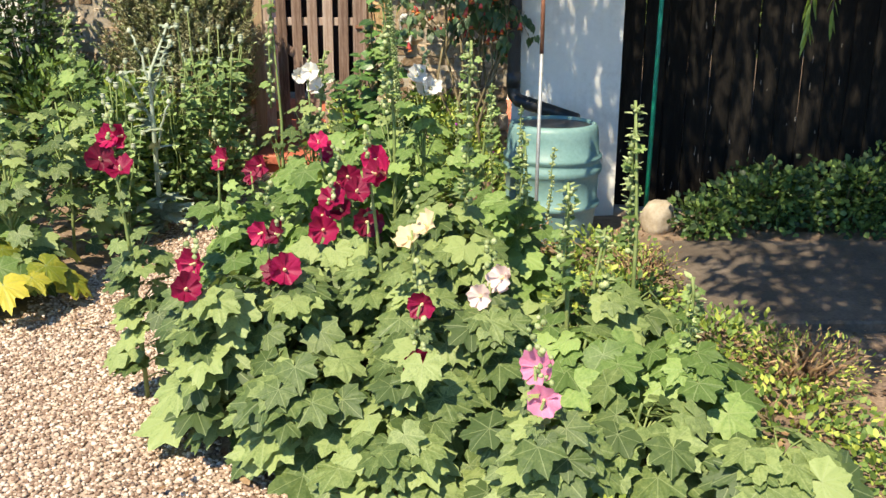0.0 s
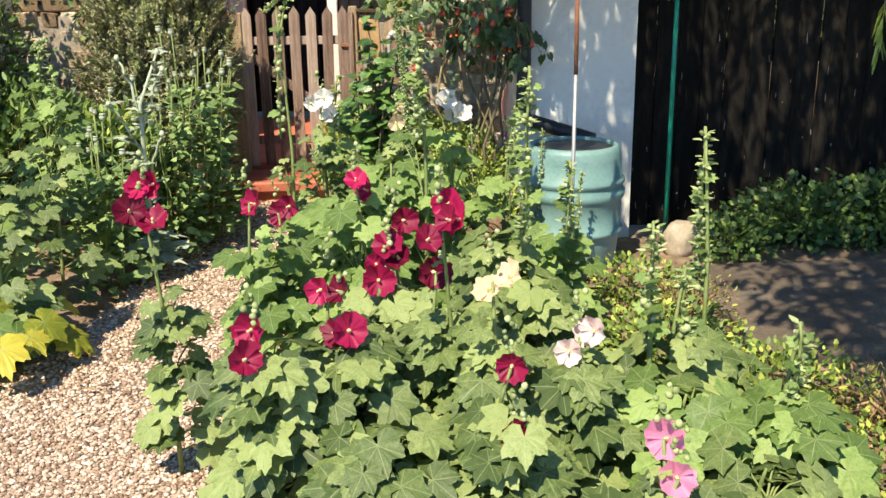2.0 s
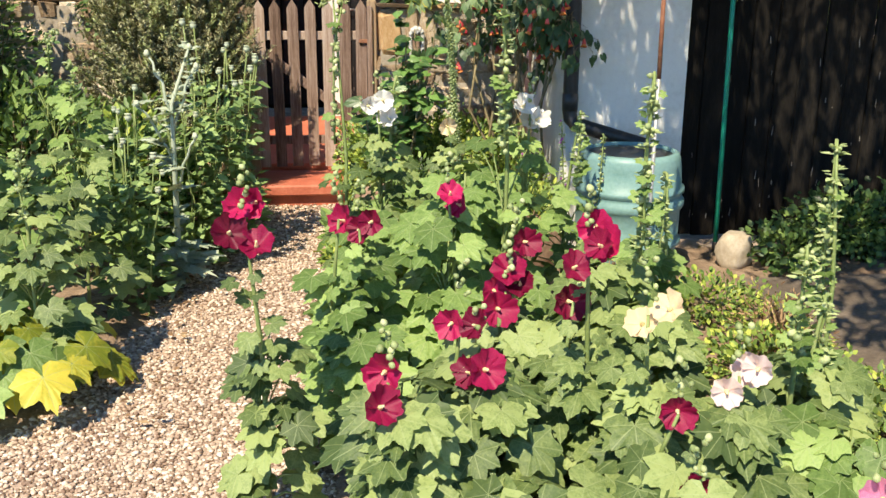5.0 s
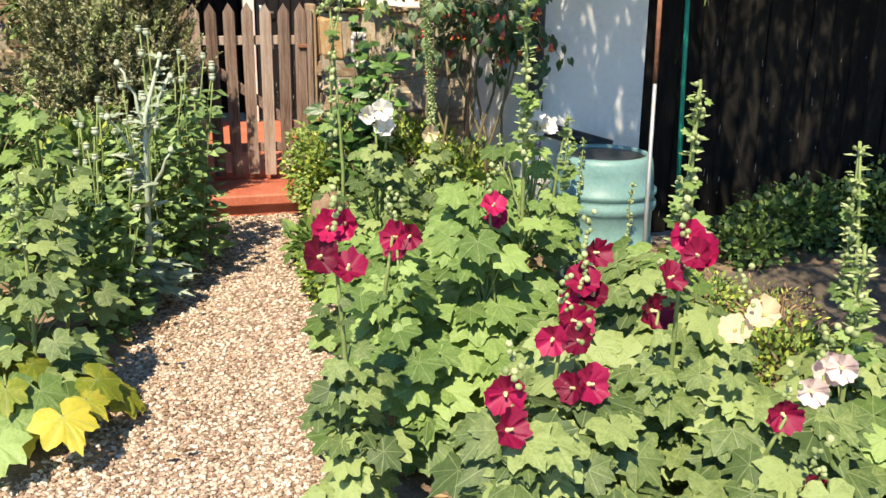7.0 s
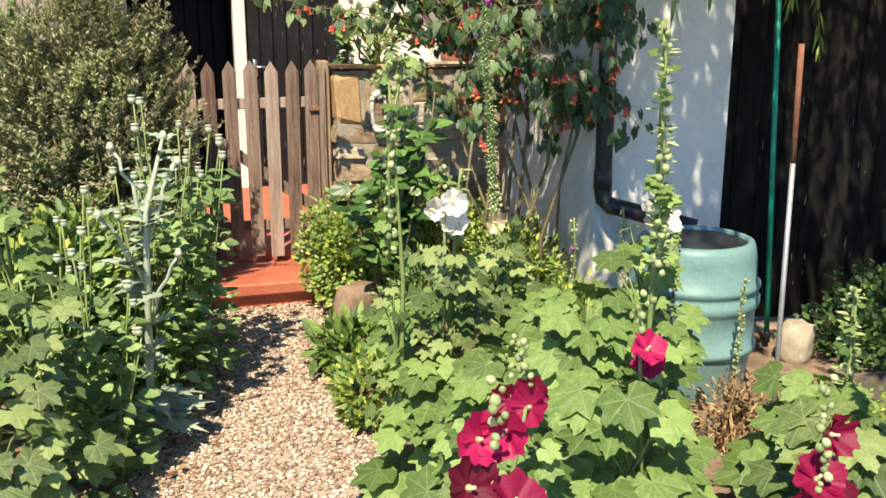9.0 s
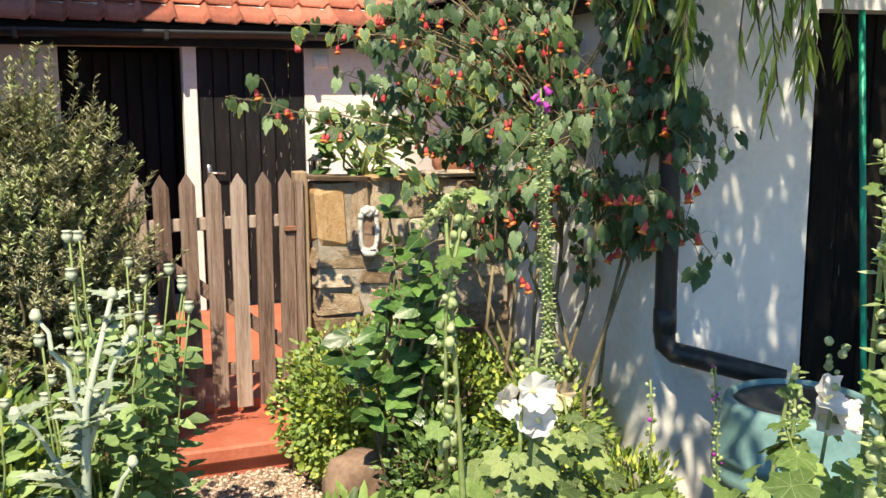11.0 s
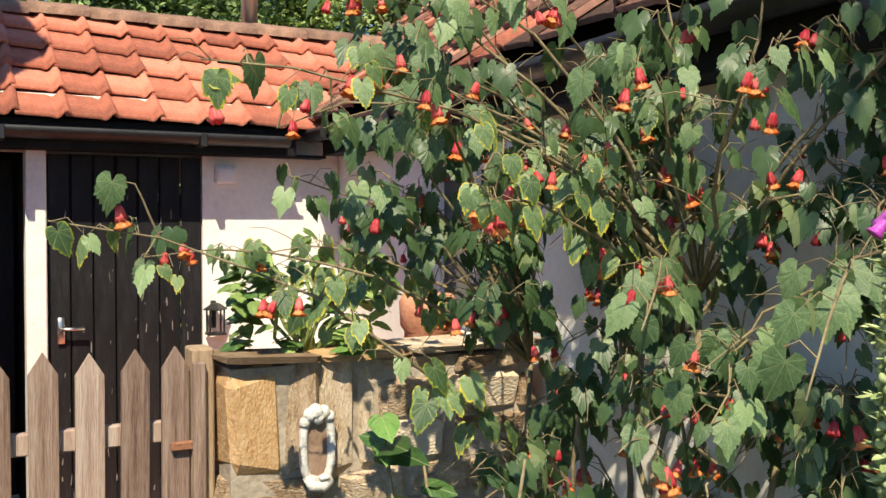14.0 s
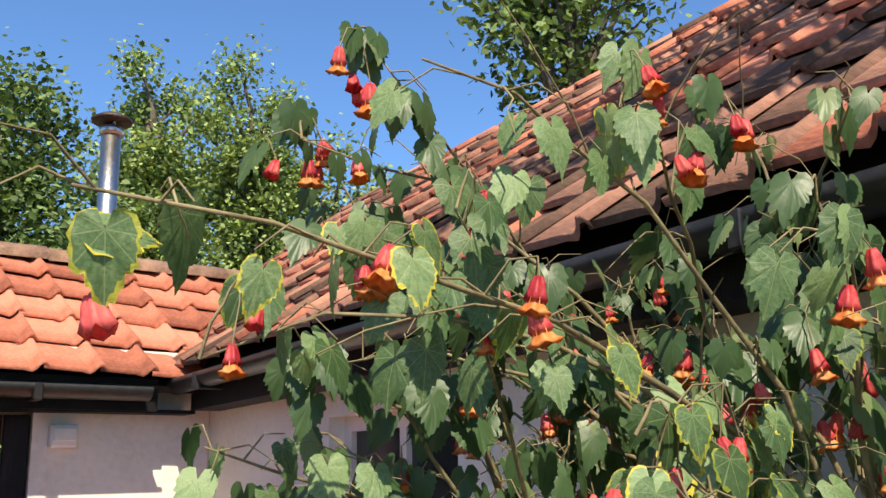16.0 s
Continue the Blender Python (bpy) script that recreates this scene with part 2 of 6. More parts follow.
def box(x0, y0, z0, x1, y1, z1, c=0.0):
    """A box; c is the chamfer of its edges."""
    if c <= 0:
        V = [(x, y, z) for z in (z0, z1) for y in (y0, y1) for x in (x0, x1)]
        return V, [(0, 2, 3, 1), (4, 5, 7, 6), (0, 1, 5, 4), (2, 6, 7, 3), (0, 4, 6, 2), (1, 3, 7, 5)]
    bm = bmesh.new()
    bmesh.ops.create_cube(bm, size=1)
    for v in bm.verts:
        v.co = ((x0 + x1) / 2 + v.co.x * (x1 - x0), (y0 + y1) / 2 + v.co.y * (y1 - y0), (z0 + z1) / 2 + v.co.z * (z1 - z0))
    bmesh.ops.bevel(bm, geom=bm.edges[:], offset=c, segments=1, affect="EDGES")
    bm.verts.index_update()
    V, F = [tuple(v.co) for v in bm.verts], [tuple(v.index for v in f.verts) for f in bm.faces]
    bm.free()
    return V, F


def tube(points, radii, n=6, cap=True):
    P = [Vector(p) for p in points]
    if not hasattr(radii, "__len__"):
        radii = [radii] * len(P)
    V, F = [], []
    side = None
    for i, p in enumerate(P):
        d = (P[min(i + 1, len(P) - 1)] - P[max(i - 1, 0)])
        d = d.normalized() if d.length > 1e-9 else Vector((0, 0, 1))
        if side is None:
            side = d.orthogonal().normalized()
        else:
            side = (side - d * side.dot(d))
            side = side.normalized() if side.length > 1e-6 else d.orthogonal().normalized()
        up = d.cross(side)
        for k in range(n):
            a = 2 * math.pi * k / n
            V.append(tuple(p + (side * math.cos(a) + up * math.sin(a)) * radii[i]))
        if i:
            b = (i - 1) * n
            for k in range(n):
                F.append((b + k, b + (k + 1) % n, b + n + (k + 1) % n, b + n + k))
    if cap:
        F.append(tuple(range(n - 1, -1, -1)))
        F.append(tuple(range(len(V) - n, len(V))))
    return V, F


def lathe(profile, n=32, at=(0, 0, 0)):
    V, F = [], []
    for r, z in profile:
        for k in range(n):
            a = 2 * math.pi * k / n
            V.append((at[0] + r * math.cos(a), at[1] + r * math.sin(a), at[2] + z))
    for i in range(len(profile) - 1):
        for k in range(n):
            F.append((i * n + k, i * n + (k + 1) % n, (i + 1) * n + (k + 1) % n, (i + 1) * n + k))
    return V, F


def bend(a, b, sag=0.0, wob=0.0, n=6, r=None):
    """A bowed line from a to b."""
    a, b = Vector(a), Vector(b)
    pts = []
    for i in range(n + 1):
        u = i / n
        p = a.lerp(b, u) + Vector((0, 0, sag * 4 * u * (1 - u)))
        if r and 0 < i:
            p += Vector((r.uniform(-wob, wob), r.uniform(-wob, wob), r.uniform(-wob, wob)))
        pts.append(p)
    return pts


def facing(pos, tip, normal, s=1.0):
    """Pose of a leaf: its tip along tip, its upper side along normal."""
    tip, normal = Vector(tip).normalized(), Vector(normal)
    x = tip.cross(normal)
    x = x.normalized() if x.length > 1e-4 else tip.orthogonal().normalized()
    z = x.cross(tip)
    m = Matrix((x, tip, z)).transposed().to_4x4()
    return Matrix.Translation(pos) @ m @ Matrix.Scale(s, 4)


def rough_block(name, mat, seed, c=0.12, jit=0.05):
    """A worn unit block, its base middle at the origin of a unit cube."""
    r = rng(seed)
    V, F = box(-0.5, -0.5, -0.5, 0.5, 0.5, 0.5, c)
    corner = {}
    W = []
    for v in V:
        k = tuple(1 if a > 0 else -1 for a in v)
        if k not in corner:
            corner[k] = [r.uniform(-jit, jit) for _ in range(3)]
        W.append(tuple(a + b + r.uniform(-jit, jit) * 0.4 for a, b in zip(v, corner[k])))
    return mesh(name, W, F, mat, smooth=False)


def setting(name, V, F, mat, label, category, smooth=False):
    return tagged(new(name, mesh(name, V, F, mat, smooth=smooth)), label, category, kind="structure")


# ---- ground ----
def ground_height(x, y):
    return 0.012 * noise.noise((x * 1.7, y * 1.7, 0.3))


def grid(x0, x1, y0, y1, nx, ny, fn, z=0.0):
    V = [(x0 + (x1 - x0) * i / nx, y0 + (y1 - y0) * j / ny, 0) for j in range(ny + 1) for i in range(nx + 1)]
    V = [(x, y, z + fn(x, y)) for x, y, _ in V]
    F = [(j * (nx + 1) + i, j * (nx + 1) + i + 1, (j + 1) * (nx + 1) + i + 1, (j + 1) * (nx + 1) + i) for j in range(ny) for i in range(nx)]
    return V, F


V, F = grid(-400, 400, -400, 400, 40, 40, lambda x, y: -0.06)
setting("ground", V, F, M["soil"], "earth and rough grass that reaches to the horizon", "ground")
V, F = grid(-5, 3.6, -3, 7.3, 96, 110, ground_height, -0.006)
setting("path", V, F, M["gravel"], "path of pale pinkish-brown pea gravel between flower beds", "gravel path", True)
BED = lambda x, y: 0.02 + 0.035 * noise.noise((x * 2.3, y * 2.3, 4.0)) + 0.012 * noise.noise((x * 9, y * 9, 1.0))


def bed(name, outline, label):
    """Soil bed inside a rough outline, its rim sunk into the ground."""
    P = [Vector((x, y)) for x, y in outline]

    def inside(x, y):
        best, odd = 9.0, False
        for i, a in enumerate(P):
            c = P[(i + 1) % len(P)]
            e = c - a
            u = max(0.0, min(1.0, (Vector((x, y)) - a).dot(e) / e.length_squared))
            best = min(best, (a + e * u - Vector((x, y))).length)
            if (a.y > y) != (c.y > y) and x < a.x + (y - a.y) / (c.y - a.y) * e.x:
                odd = not odd
        return (best if odd else -best) + 0.09 * noise.noise((x * 3.1, y * 3.1, 7.0)) + 0.04 * noise.noise((x * 9.0, y * 9.0, 2.0))

    q = 0.075
    x0, x1, y0, y1 = min(v.x for v in P) - 0.2, max(v.x for v in P) + 0.05, min(v.y for v in P) - 0.2, max(v.y for v in P)
    nx, ny = int((x1 - x0) / q), int((y1 - y0) / q)
    V, D = [], []
    for j in range(ny + 1):
        for i in range(nx + 1):
            x, y = x0 + q * i, y0 + q * j
            d = inside(x, y)
            D.append(d)
            V.append((x, y, min(BED(x, y), -0.012 + d * 0.35)))
    F = []
    for j in range(ny):
        for i in range(nx):
            f = (j * (nx + 1) + i, j * (nx + 1) + i + 1, (j + 1) * (nx + 1) + i + 1, (j + 1) * (nx + 1) + i)
            if max(D[k] for k in f) > -0.1:
                F.append(f)
    return tagged(new(name, mesh(name, V, F, M["soil"])), label, "flower bed", kind="structure")


bed("bed_right", [(-0.72, 2.82), (0.0, 2.4), (1.5, 2.1), (4.6, 2.2), (4.6, 5.95), (0.5, 5.92), (0.45, 7.35), (-0.66, 7.35), (-0.78, 6.2), (-0.82, 4.9), (-0.9, 3.9), (-0.98, 3.2)], "bare dry brown soil of the planted bed beside the path")
bed("bed_left", [(-1.95, 3.9), (-1.85, 4.5), (-1.72, 5.2), (-1.5, 6.3), (-1.45, 7.4), (-4.9, 7.4), (-4.9, 3.6), (-3.0, 3.4)], "bare dry brown soil of the bed along the stone wall")


def pebble_field(name, areas, count, seed, label):
    """Loose pebbles as one heap of separate flattened stones."""
    r = np.random.RandomState(seed)
    t = (1 + 5 ** 0.5) / 2
    base = np.array([(-1, t, 0), (1, t, 0), (-1, -t, 0), (1, -t, 0), (0, -1, t), (0, 1, t), (0, -1, -t), (0, 1, -t), (t, 0, -1), (t, 0, 1), (-t, 0, -1), (-t, 0, 1)]) / 1.9
    tri = np.array([(0, 11, 5), (0, 5, 1), (0, 1, 7), (0, 7, 10), (0, 10, 11), (1, 5, 9), (5, 11, 4), (11, 10, 2), (10, 7, 6), (7, 1, 8), (3, 9, 4), (3, 4, 2), (3, 2, 6), (3, 6, 8), (3, 8, 9), (4, 9, 5), (2, 4, 11), (6, 2, 10), (8, 6, 7), (9, 8, 1)])
    area = np.array([(b - a) * (d - c) for a, b, c, d, _ in areas], float) * np.array([w for *_, w in areas])
    pick = r.choice(len(areas), count, p=area / area.sum())
    A = np.array([q[:4] for q in areas])[pick]
    x, y = A[:, 0] + r.rand(count) * (A[:, 1] - A[:, 0]), A[:, 2] + r.rand(count) * (A[:, 3] - A[:, 2])
    s = 0.0045 + 0.0065 * r.rand(count) ** 1.6
    S = np.stack([s * (0.8 + 0.6 * r.rand(count)), s * (0.8 + 0.4 * r.rand(count)), s * (0.45 + 0.35 * r.rand(count))], 1)
    P = base[None] * (1 + 0.22 * (r.rand(count, 12, 1) - 0.5)) * S[:, None, :]
    a, b = r.rand(count) * 6.28, (r.rand(count) - 0.5) * 0.9
    ca, sa, cb, sb = np.cos(a)[:, None], np.sin(a)[:, None], np.cos(b)[:, None], np.sin(b)[:, None]
    X, Y, Z = P[..., 0], P[..., 1], P[..., 2]
    Y, Z = Y * cb - Z * sb, Y * sb + Z * cb
    X, Y = X * ca - Y * sa, X * sa + Y * ca
    z0 = np.array([ground_height(u, v) for u, v in zip(x, y)]) + S[:, 2] * 0.5 + r.rand(count) * 0.004 - 0.006
    V = np.stack([X + x[:, None], Y + y[:, None], Z + z0[:, None]], -1).reshape(-1, 3).astype(np.float32)
    Fc = (tri[None] + 12 * np.arange(count)[:, None, None]).reshape(-1).astype(np.int32)
    me = bpy.data.meshes.new(name)
    nf = count * 20
    me.vertices.add(len(V))
    me.vertices.foreach_set("co", V.reshape(-1))
    me.loops.add(nf * 3)
    me.loops.foreach_set("vertex_index", Fc)
    me.polygons.add(nf)
    me.polygons.foreach_set("loop_start", np.arange(0, nf * 3, 3, dtype=np.int32))
    me.materials.append(M["pebble"])
    me.update(calc_edges=True)
    me.validate()
    return tagged(new(name, me), label, "gravel", kind="stuff")


pebble_field("gravel", [(-2.6, -0.1, 1.6, 3.0, 1.0), (-2.1, -0.6, 3.0, 4.6, 1.0), (-1.8, -0.62, 4.6, 5.9, 0.75), (-1.6, -0.6, 5.9, 7.15, 0.6)], 62000, 5, "loose pale pink, tan and white pea gravel on the path")
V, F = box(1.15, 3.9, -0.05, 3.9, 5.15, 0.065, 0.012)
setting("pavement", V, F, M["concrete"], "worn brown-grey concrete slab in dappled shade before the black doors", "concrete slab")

# ---- yard behind the gate ----
V, F = box(-5, 7.58, -0.05, 0.75, 9.75, 0.2)
setting("floor", V, F, M["red_tile"], "red-painted concrete floor of the yard behind the gate", "floor")
step = thing("doorstep", (-1.03, 7.33, 0), "red-painted concrete step in front of the picket gate", "step")
part("tread", mesh("tread", *box(-0.38, -0.25, 0.075, 0.38, 0.25, 0.15, 0.012), M["red_step"], smooth=False), step)
part("riser", mesh("riser", *box(-0.36, -0.2, -0.04, 0.36, 0.245, 0.073, 0.008), M["red_step"], smooth=False), step)

# ---- picket gate ----
gate = thing("picket_gate", (-0.942, 7.5, 0.19), "weathered brown wooden picket gate, shut", "gate")
pk = Geo()
pk.add([(-0.037, -0.011, 0), (0.037, -0.011, 0), (0.037, -0.011, 1.085), (0.0, -0.011, 1.145), (-0.037, -0.011, 1.085),
        (-0.037, 0.011, 0), (0.037, 0.011, 0), (0.037, 0.011, 1.085), (0.0, 0.011, 1.145), (-0.037, 0.011, 1.085)],
       [(0, 1, 2, 3, 4), (9, 8, 7, 6, 5), (0, 5, 6, 1), (1, 6, 7, 2), (2, 7, 8, 3), (3, 8, 9, 4), (4, 9, 5, 0)])
picket = pk.mesh("picket", M["gate_wood"], False)
r = rng(3)
for k in range(7):
    part("picket", picket, gate, pose(-0.4 + 0.114 * k, r.uniform(-0.003, 0.003), r.uniform(-0.008, 0.012), 0, r.uniform(-0.6, 0.6), 0))
for z in (0.19, 0.91):
    part("rail", mesh("rail", *box(-0.43, 0.013, z - 0.03, 0.33, 0.045, z + 0.03, 0.004), M["gate_wood"], smooth=False), gate)
part("brace", mesh("brace", *box(-0.43, -0.016, -0.03, 0.43, 0.016, 0.03, 0.004), M["gate_wood"], smooth=False), gate, pose(-0.06, 0.031, 0.55, 0, 38, 0) @ Matrix.Diagonal((1.02, 0.9, 1, 1)))
part("latch", mesh("latch", *box(0.27, -0.03, 0.86, 0.36, -0.012, 0.885, 0.004), M["rust"], smooth=False), gate)
post = thing("gate_post", (-0.58, 7.52, 0.0), "square weathered oak gate post beside the stone wall", "post", "gate posts")
part("shaft", mesh("shaft", *box(-0.032, -0.05, 0.0, 0.03, 0.05, 1.335, 0.006), M["post_wood"], smooth=False), post)
part("batten", mesh("batten", *box(-0.035, -0.075, 0.0, 0.0, -0.052, 1.30, 0.004), M["gate_wood"], smooth=False), post)
post2 = thing("gate_post", (-1.42, 7.52, 0.0), "square weathered gate post under the grey shrub", "post", "gate posts")
part("shaft", mesh("shaft", *box(-0.045, -0.045, 0.0, 0.045, 0.045, 1.3, 0.006), M["post_wood"], smooth=False), post2)

# ---- back building ----
FY = 9.72
wall_n = Geo()
for a, b, z0, z1 in ((-5.0, -1.65, 0.2, 2.3), (-0.028, 0.72, 0.2, 2.3), (-1.65, -0.028, 2.03, 2.3)):
    wall_n.add(*box(a, FY, z0, b, FY + 0.25, z1))
tagged(new("wall_north", wall_n.mesh("wall_north", M["white_wall"], False)), "white-painted rendered wall of the low back building", "wall", kind="structure")
V, F = box(-0.87, FY - 0.03, 0.2, -0.777, FY + 0.1, 2.035, 0.006)
setting("trim", V, F, M["white_wood"], "white-painted wooden post between the black door and the open store", "door post")
# the darkness inside the store is put into the colour of these walls
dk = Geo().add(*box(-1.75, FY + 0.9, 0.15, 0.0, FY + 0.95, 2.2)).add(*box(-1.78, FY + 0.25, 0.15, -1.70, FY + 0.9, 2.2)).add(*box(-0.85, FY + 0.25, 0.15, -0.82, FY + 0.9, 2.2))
tagged(new("wall_dark_room", dk.mesh("wall_dark_room", M["unlit_dark"], False)), "inner walls of the open store, near-black to stand for its darkness", "inner wall", kind="structure")


def board_door(name, x0, x1, y, z0, z1, label, boards, mat, handle=True):
    d = thing(name, ((x0 + x1) / 2, y, z0), label, "door")
    d["kind"] = "structure"
    w = (x1 - x0) / boards
    me = mesh("board", *box(-w / 2 + 0.003, -0.012, 0, w / 2 - 0.003, 0.012, z1 - z0, 0.005), mat, smooth=False)
    for k in range(boards):
        part("board", me, d, pose(x0 + w * (k + 0.5) - (x0 + x1) / 2, 0.001 * (k % 3), 0))
    for z in (0.25, z1 - z0 - 0.25):
        part("ledge", mesh("ledge", *box(-(x1 - x0) / 2 + 0.03, 0.014, z - 0.06, (x1 - x0) / 2 - 0.03, 0.035, z + 0.06), mat, smooth=False), d)
    if handle:
        g = Geo().add(*box(-(x1 - x0) / 2 + 0.04, -0.03, 0.87, -(x1 - x0) / 2 + 0.075, -0.013, 1.0, 0.004)).add(*tube([(-(x1 - x0) / 2 + 0.055, -0.03, 0.945), (-(x1 - x0) / 2 + 0.055, -0.06, 0.945), (-(x1 - x0) / 2 + 0.16, -0.062, 0.943)], 0.009, 8))
        part("door_handle", g.mesh("door_handle", M["steel"]), d, label="dull metal lever handle")
    return d


board_door("door_1", -0.772, -0.032, FY + 0.02, 0.225, 2.015, "worn black-painted ledged plank door, shut", 7, M["black_paint"])
# black boards added across the open store in place of its deep shade
board_door("store_dark", -1.645, -0.875, FY + 0.62, 0.225, 2.015, "black boards set deep in the open store to stand for its darkness", 7, M["black_paint"], False)
fasc = Geo().add(*box(-5.0, FY - 0.16, 2.03, 0.42, FY - 0.13, 2.165)).add(*box(-5.0, FY - 0.13, 2.025, 0.6, FY - 0.001, 2.04))
tagged(new("trim_fascia", fasc.mesh("trim_fascia", M["black_paint"], False)), "black-painted fascia board under the tiled eaves", "fascia", kind="structure")


def gutter_geo(length, rad=0.055, n=8):
    """Half-round gutter along local x."""
    g = Geo()
    V, F = [], []
    for x in (0, length):
        for rr in (rad, rad - 0.006):
            for k in range(n + 1):
                a = math.pi + math.pi * k / n
                V.append((x, rr * math.cos(a), rr * math.sin(a)))
    m = n + 1
    for k in range(n):
        F += [(k, k + 1, 2 * m + k + 1, 2 * m + k), (m + k + 1, m + k, 3 * m + k, 3 * m + k + 1)]
    for k in (0, n):
        F.append((k, 2 * m + k, 3 * m + k, m + k))
    return g.add(V, F)


gut = thing("gutter", (-5.0, FY - 0.22, 2.12), "black half-round gutter along the tiled eaves", "gutter", "gutters")
part("channel", gutter_geo(5.36).mesh("channel", M["black_plastic"]), gut)
for k in range(6):
    part("bracket", mesh("bracket", *box(0.4 + 0.9 * k, -0.06, -0.065, 0.43 + 0.9 * k, 0.06, 0.0, 0.003), M["black_plastic"], smooth=False), gut)
lamp = thing("alarm_box", (0.085, FY, 1.93), "small white plastic box on the white wall", "junction box")
part("case", mesh("case", *box(-0.055, -0.05, -0.045, 0.055, 0, 0.05, 0.008), M["white_wood"], smooth=False), lamp)
part("cover", mesh("cover", *box(-0.045, -0.06, -0.02, 0.045, -0.051, 0.035, 0.004), M["white_wood"], smooth=False), lamp)

# ---- pantiled roofs ----
TW, TG = 0.215, 0.27


def pantile_mesh(name, mat):
    n = 16
    top, bot = [], []
    for j, (yy, zz) in enumerate(((-0.02, 0.036), (TG + 0.05, 0.0))):
        for k in range(n + 1):
            u = k / n
            x = (u - 0.5) * (TW + 0.025)
            h = 0.03 * math.exp(-((u - 0.91) / 0.075) ** 2) - 0.009 * math.exp(-((u - 0.74) / 0.07) ** 2) - 0.006 * u + 0.0015 * math.cos(2 * math.pi * u)
            top.append((x, yy, h + zz + 0.02))
            bot.append((x, yy, h + zz + 0.002))
    V = top + bot
    m = n + 1
    F = []
    for k in range(n):
        F += [(k, k + 1, m + k + 1, m + k), (2 * m + k + 1, 2 * m + k, k, k + 1)[::-1]]
    return mesh(name, V, F, mat, smooth=True)


TILE, OLD_TILE = pantile_mesh("tile", M["pantile"]), pantile_mesh("tile", M["old_pantile"])


def pantile_roof(name, m, length, rows, label, skip=None, seed=1, tiles=(TILE,)):
    """A slope: local x along the eave, local y up the slope, z out of it."""
    roof = new(name)
    roof.matrix_basis = m
    tagged(roof, label, "roof", kind="structure")
    r = rng(seed)
    cols = int(length / TW)
    for j in range(rows):
        for k in range(cols):
            x = (k + 0.5) * TW
            if skip and skip(x, j * TG):
                continue
            part("tile", r.choice(tiles), roof, pose(x + r.uniform(-0.004, 0.004), j * TG + r.uniform(-0.008, 0.008), r.uniform(-0.003, 0.005), r.uniform(-0.8, 0.8), r.uniform(-0.8, 0.8), r.uniform(-1.2, 1.2)))
    return roof


PITCH = 31.0
roof_n = pantile_roof("roof_north", pose(-5.0, FY - 0.2, 2.15, PITCH, 0, 0), 6.9, 5, "orange-red clay pantile roof of the low back building", lambda x, y: x - 5.0 > 0.75 + 0.85 * y, 11)
SL = 5 * TG
ub = Geo().add(*box(0, 0.02, -0.06, 6.9, SL + 0.02, -0.03))
part("underlay", ub.mesh("underlay", M["unlit_dark"], False), roof_n)
setting("ceiling", *box(-5.0, FY + 0.25, 2.18, 2.0, FY + 2.2, 2.22), M["unlit_dark"], "unseen ceiling that closes the back building", "ceiling")
RY, RZ = FY - 0.2 + SL * math.cos(radians(PITCH)), 2.15 + SL * math.sin(radians(PITCH))
hv, hf = [], []
for x in (-0.16, 0.165):
    for rr in (0.1, 0.085):
        for k in range(9):
            a = math.pi * k / 8
            hv.append((x, rr * math.cos(a) * 1.1, rr * math.sin(a) * 0.85))
for k in range(8):
    hf += [(k, 18 + k, 18 + k + 1, k + 1), (9 + k + 1, 27 + k + 1, 27 + k, 9 + k), (k, k + 1, 9 + k + 1, 9 + k), (18 + k + 1, 18 + k, 27 + k, 27 + k + 1)]
RIDGE = mesh("ridge_tile", hv, hf, M["ridge"])
r = rng(8)
for k in range(20):
    part("ridge_tile", RIDGE, roof_n, Matrix.Rotation(radians(-PITCH), 4, "X").to_4x4() @ pose(0.16 + 0.325 * k, SL * math.cos(radians(PITCH)), SL * math.sin(radians(PITCH)) + 0.0 + r.uniform(-0.006, 0.006), r.uniform(-2, 2), r.uniform(-1, 1), r.uniform(-1, 1)))
# back slope that closes the ridge
V, F = [(-5, RY, RZ), (2.0, RY, RZ), (2.0, RY + 1.3, RZ - 0.8), (-5, RY + 1.3, RZ - 0.8), (-5, RY, RZ - 0.05), (2.0, RY, RZ - 0.05), (2.0, RY + 1.3, RZ - 0.85), (-5, RY + 1.3, RZ - 0.85)], [(0, 1, 2, 3), (7, 6, 5, 4), (0, 4, 5, 1), (1, 5, 6, 2), (2, 6, 7, 3), (3, 7, 4, 0)]
setting("roof_back", V, F, M["pantile"], "far clay-tiled slope behind the ridge", "roof")
flue = thing("stove_flue", (0.58, RY + 0.25, RZ - 0.13), "stainless steel stove flue with a dark conical cowl", "flue")
part("pipe", mesh("pipe", *lathe([(0.0, 0.0), (0.055, 0.0), (0.055, 0.46), (0.059, 0.465), (0.059, 0.49), (0.055, 0.495), (0.055, 0.98), (0.0, 0.98)], 24), M["steel"]), flue)
part("collar", mesh("collar", *lathe([(0.05, 0.97), (0.066, 0.975), (0.066, 1.02), (0.05, 1.025), (0.0, 1.025)], 24), M["steel"]), flue)
part("cowl", mesh("cowl", *lathe([(0.0, 1.04), (0.112, 1.05), (0.118, 1.066), (0.07, 1.095), (0.0, 1.105)], 24), M["dark_metal"]), flue, label="dark weathered metal cowl")
part("cap_stay", mesh("cap_stay", *box(-0.008, -0.05, 1.0, 0.008, 0.05, 1.05), M["galv"], smooth=False), flue)

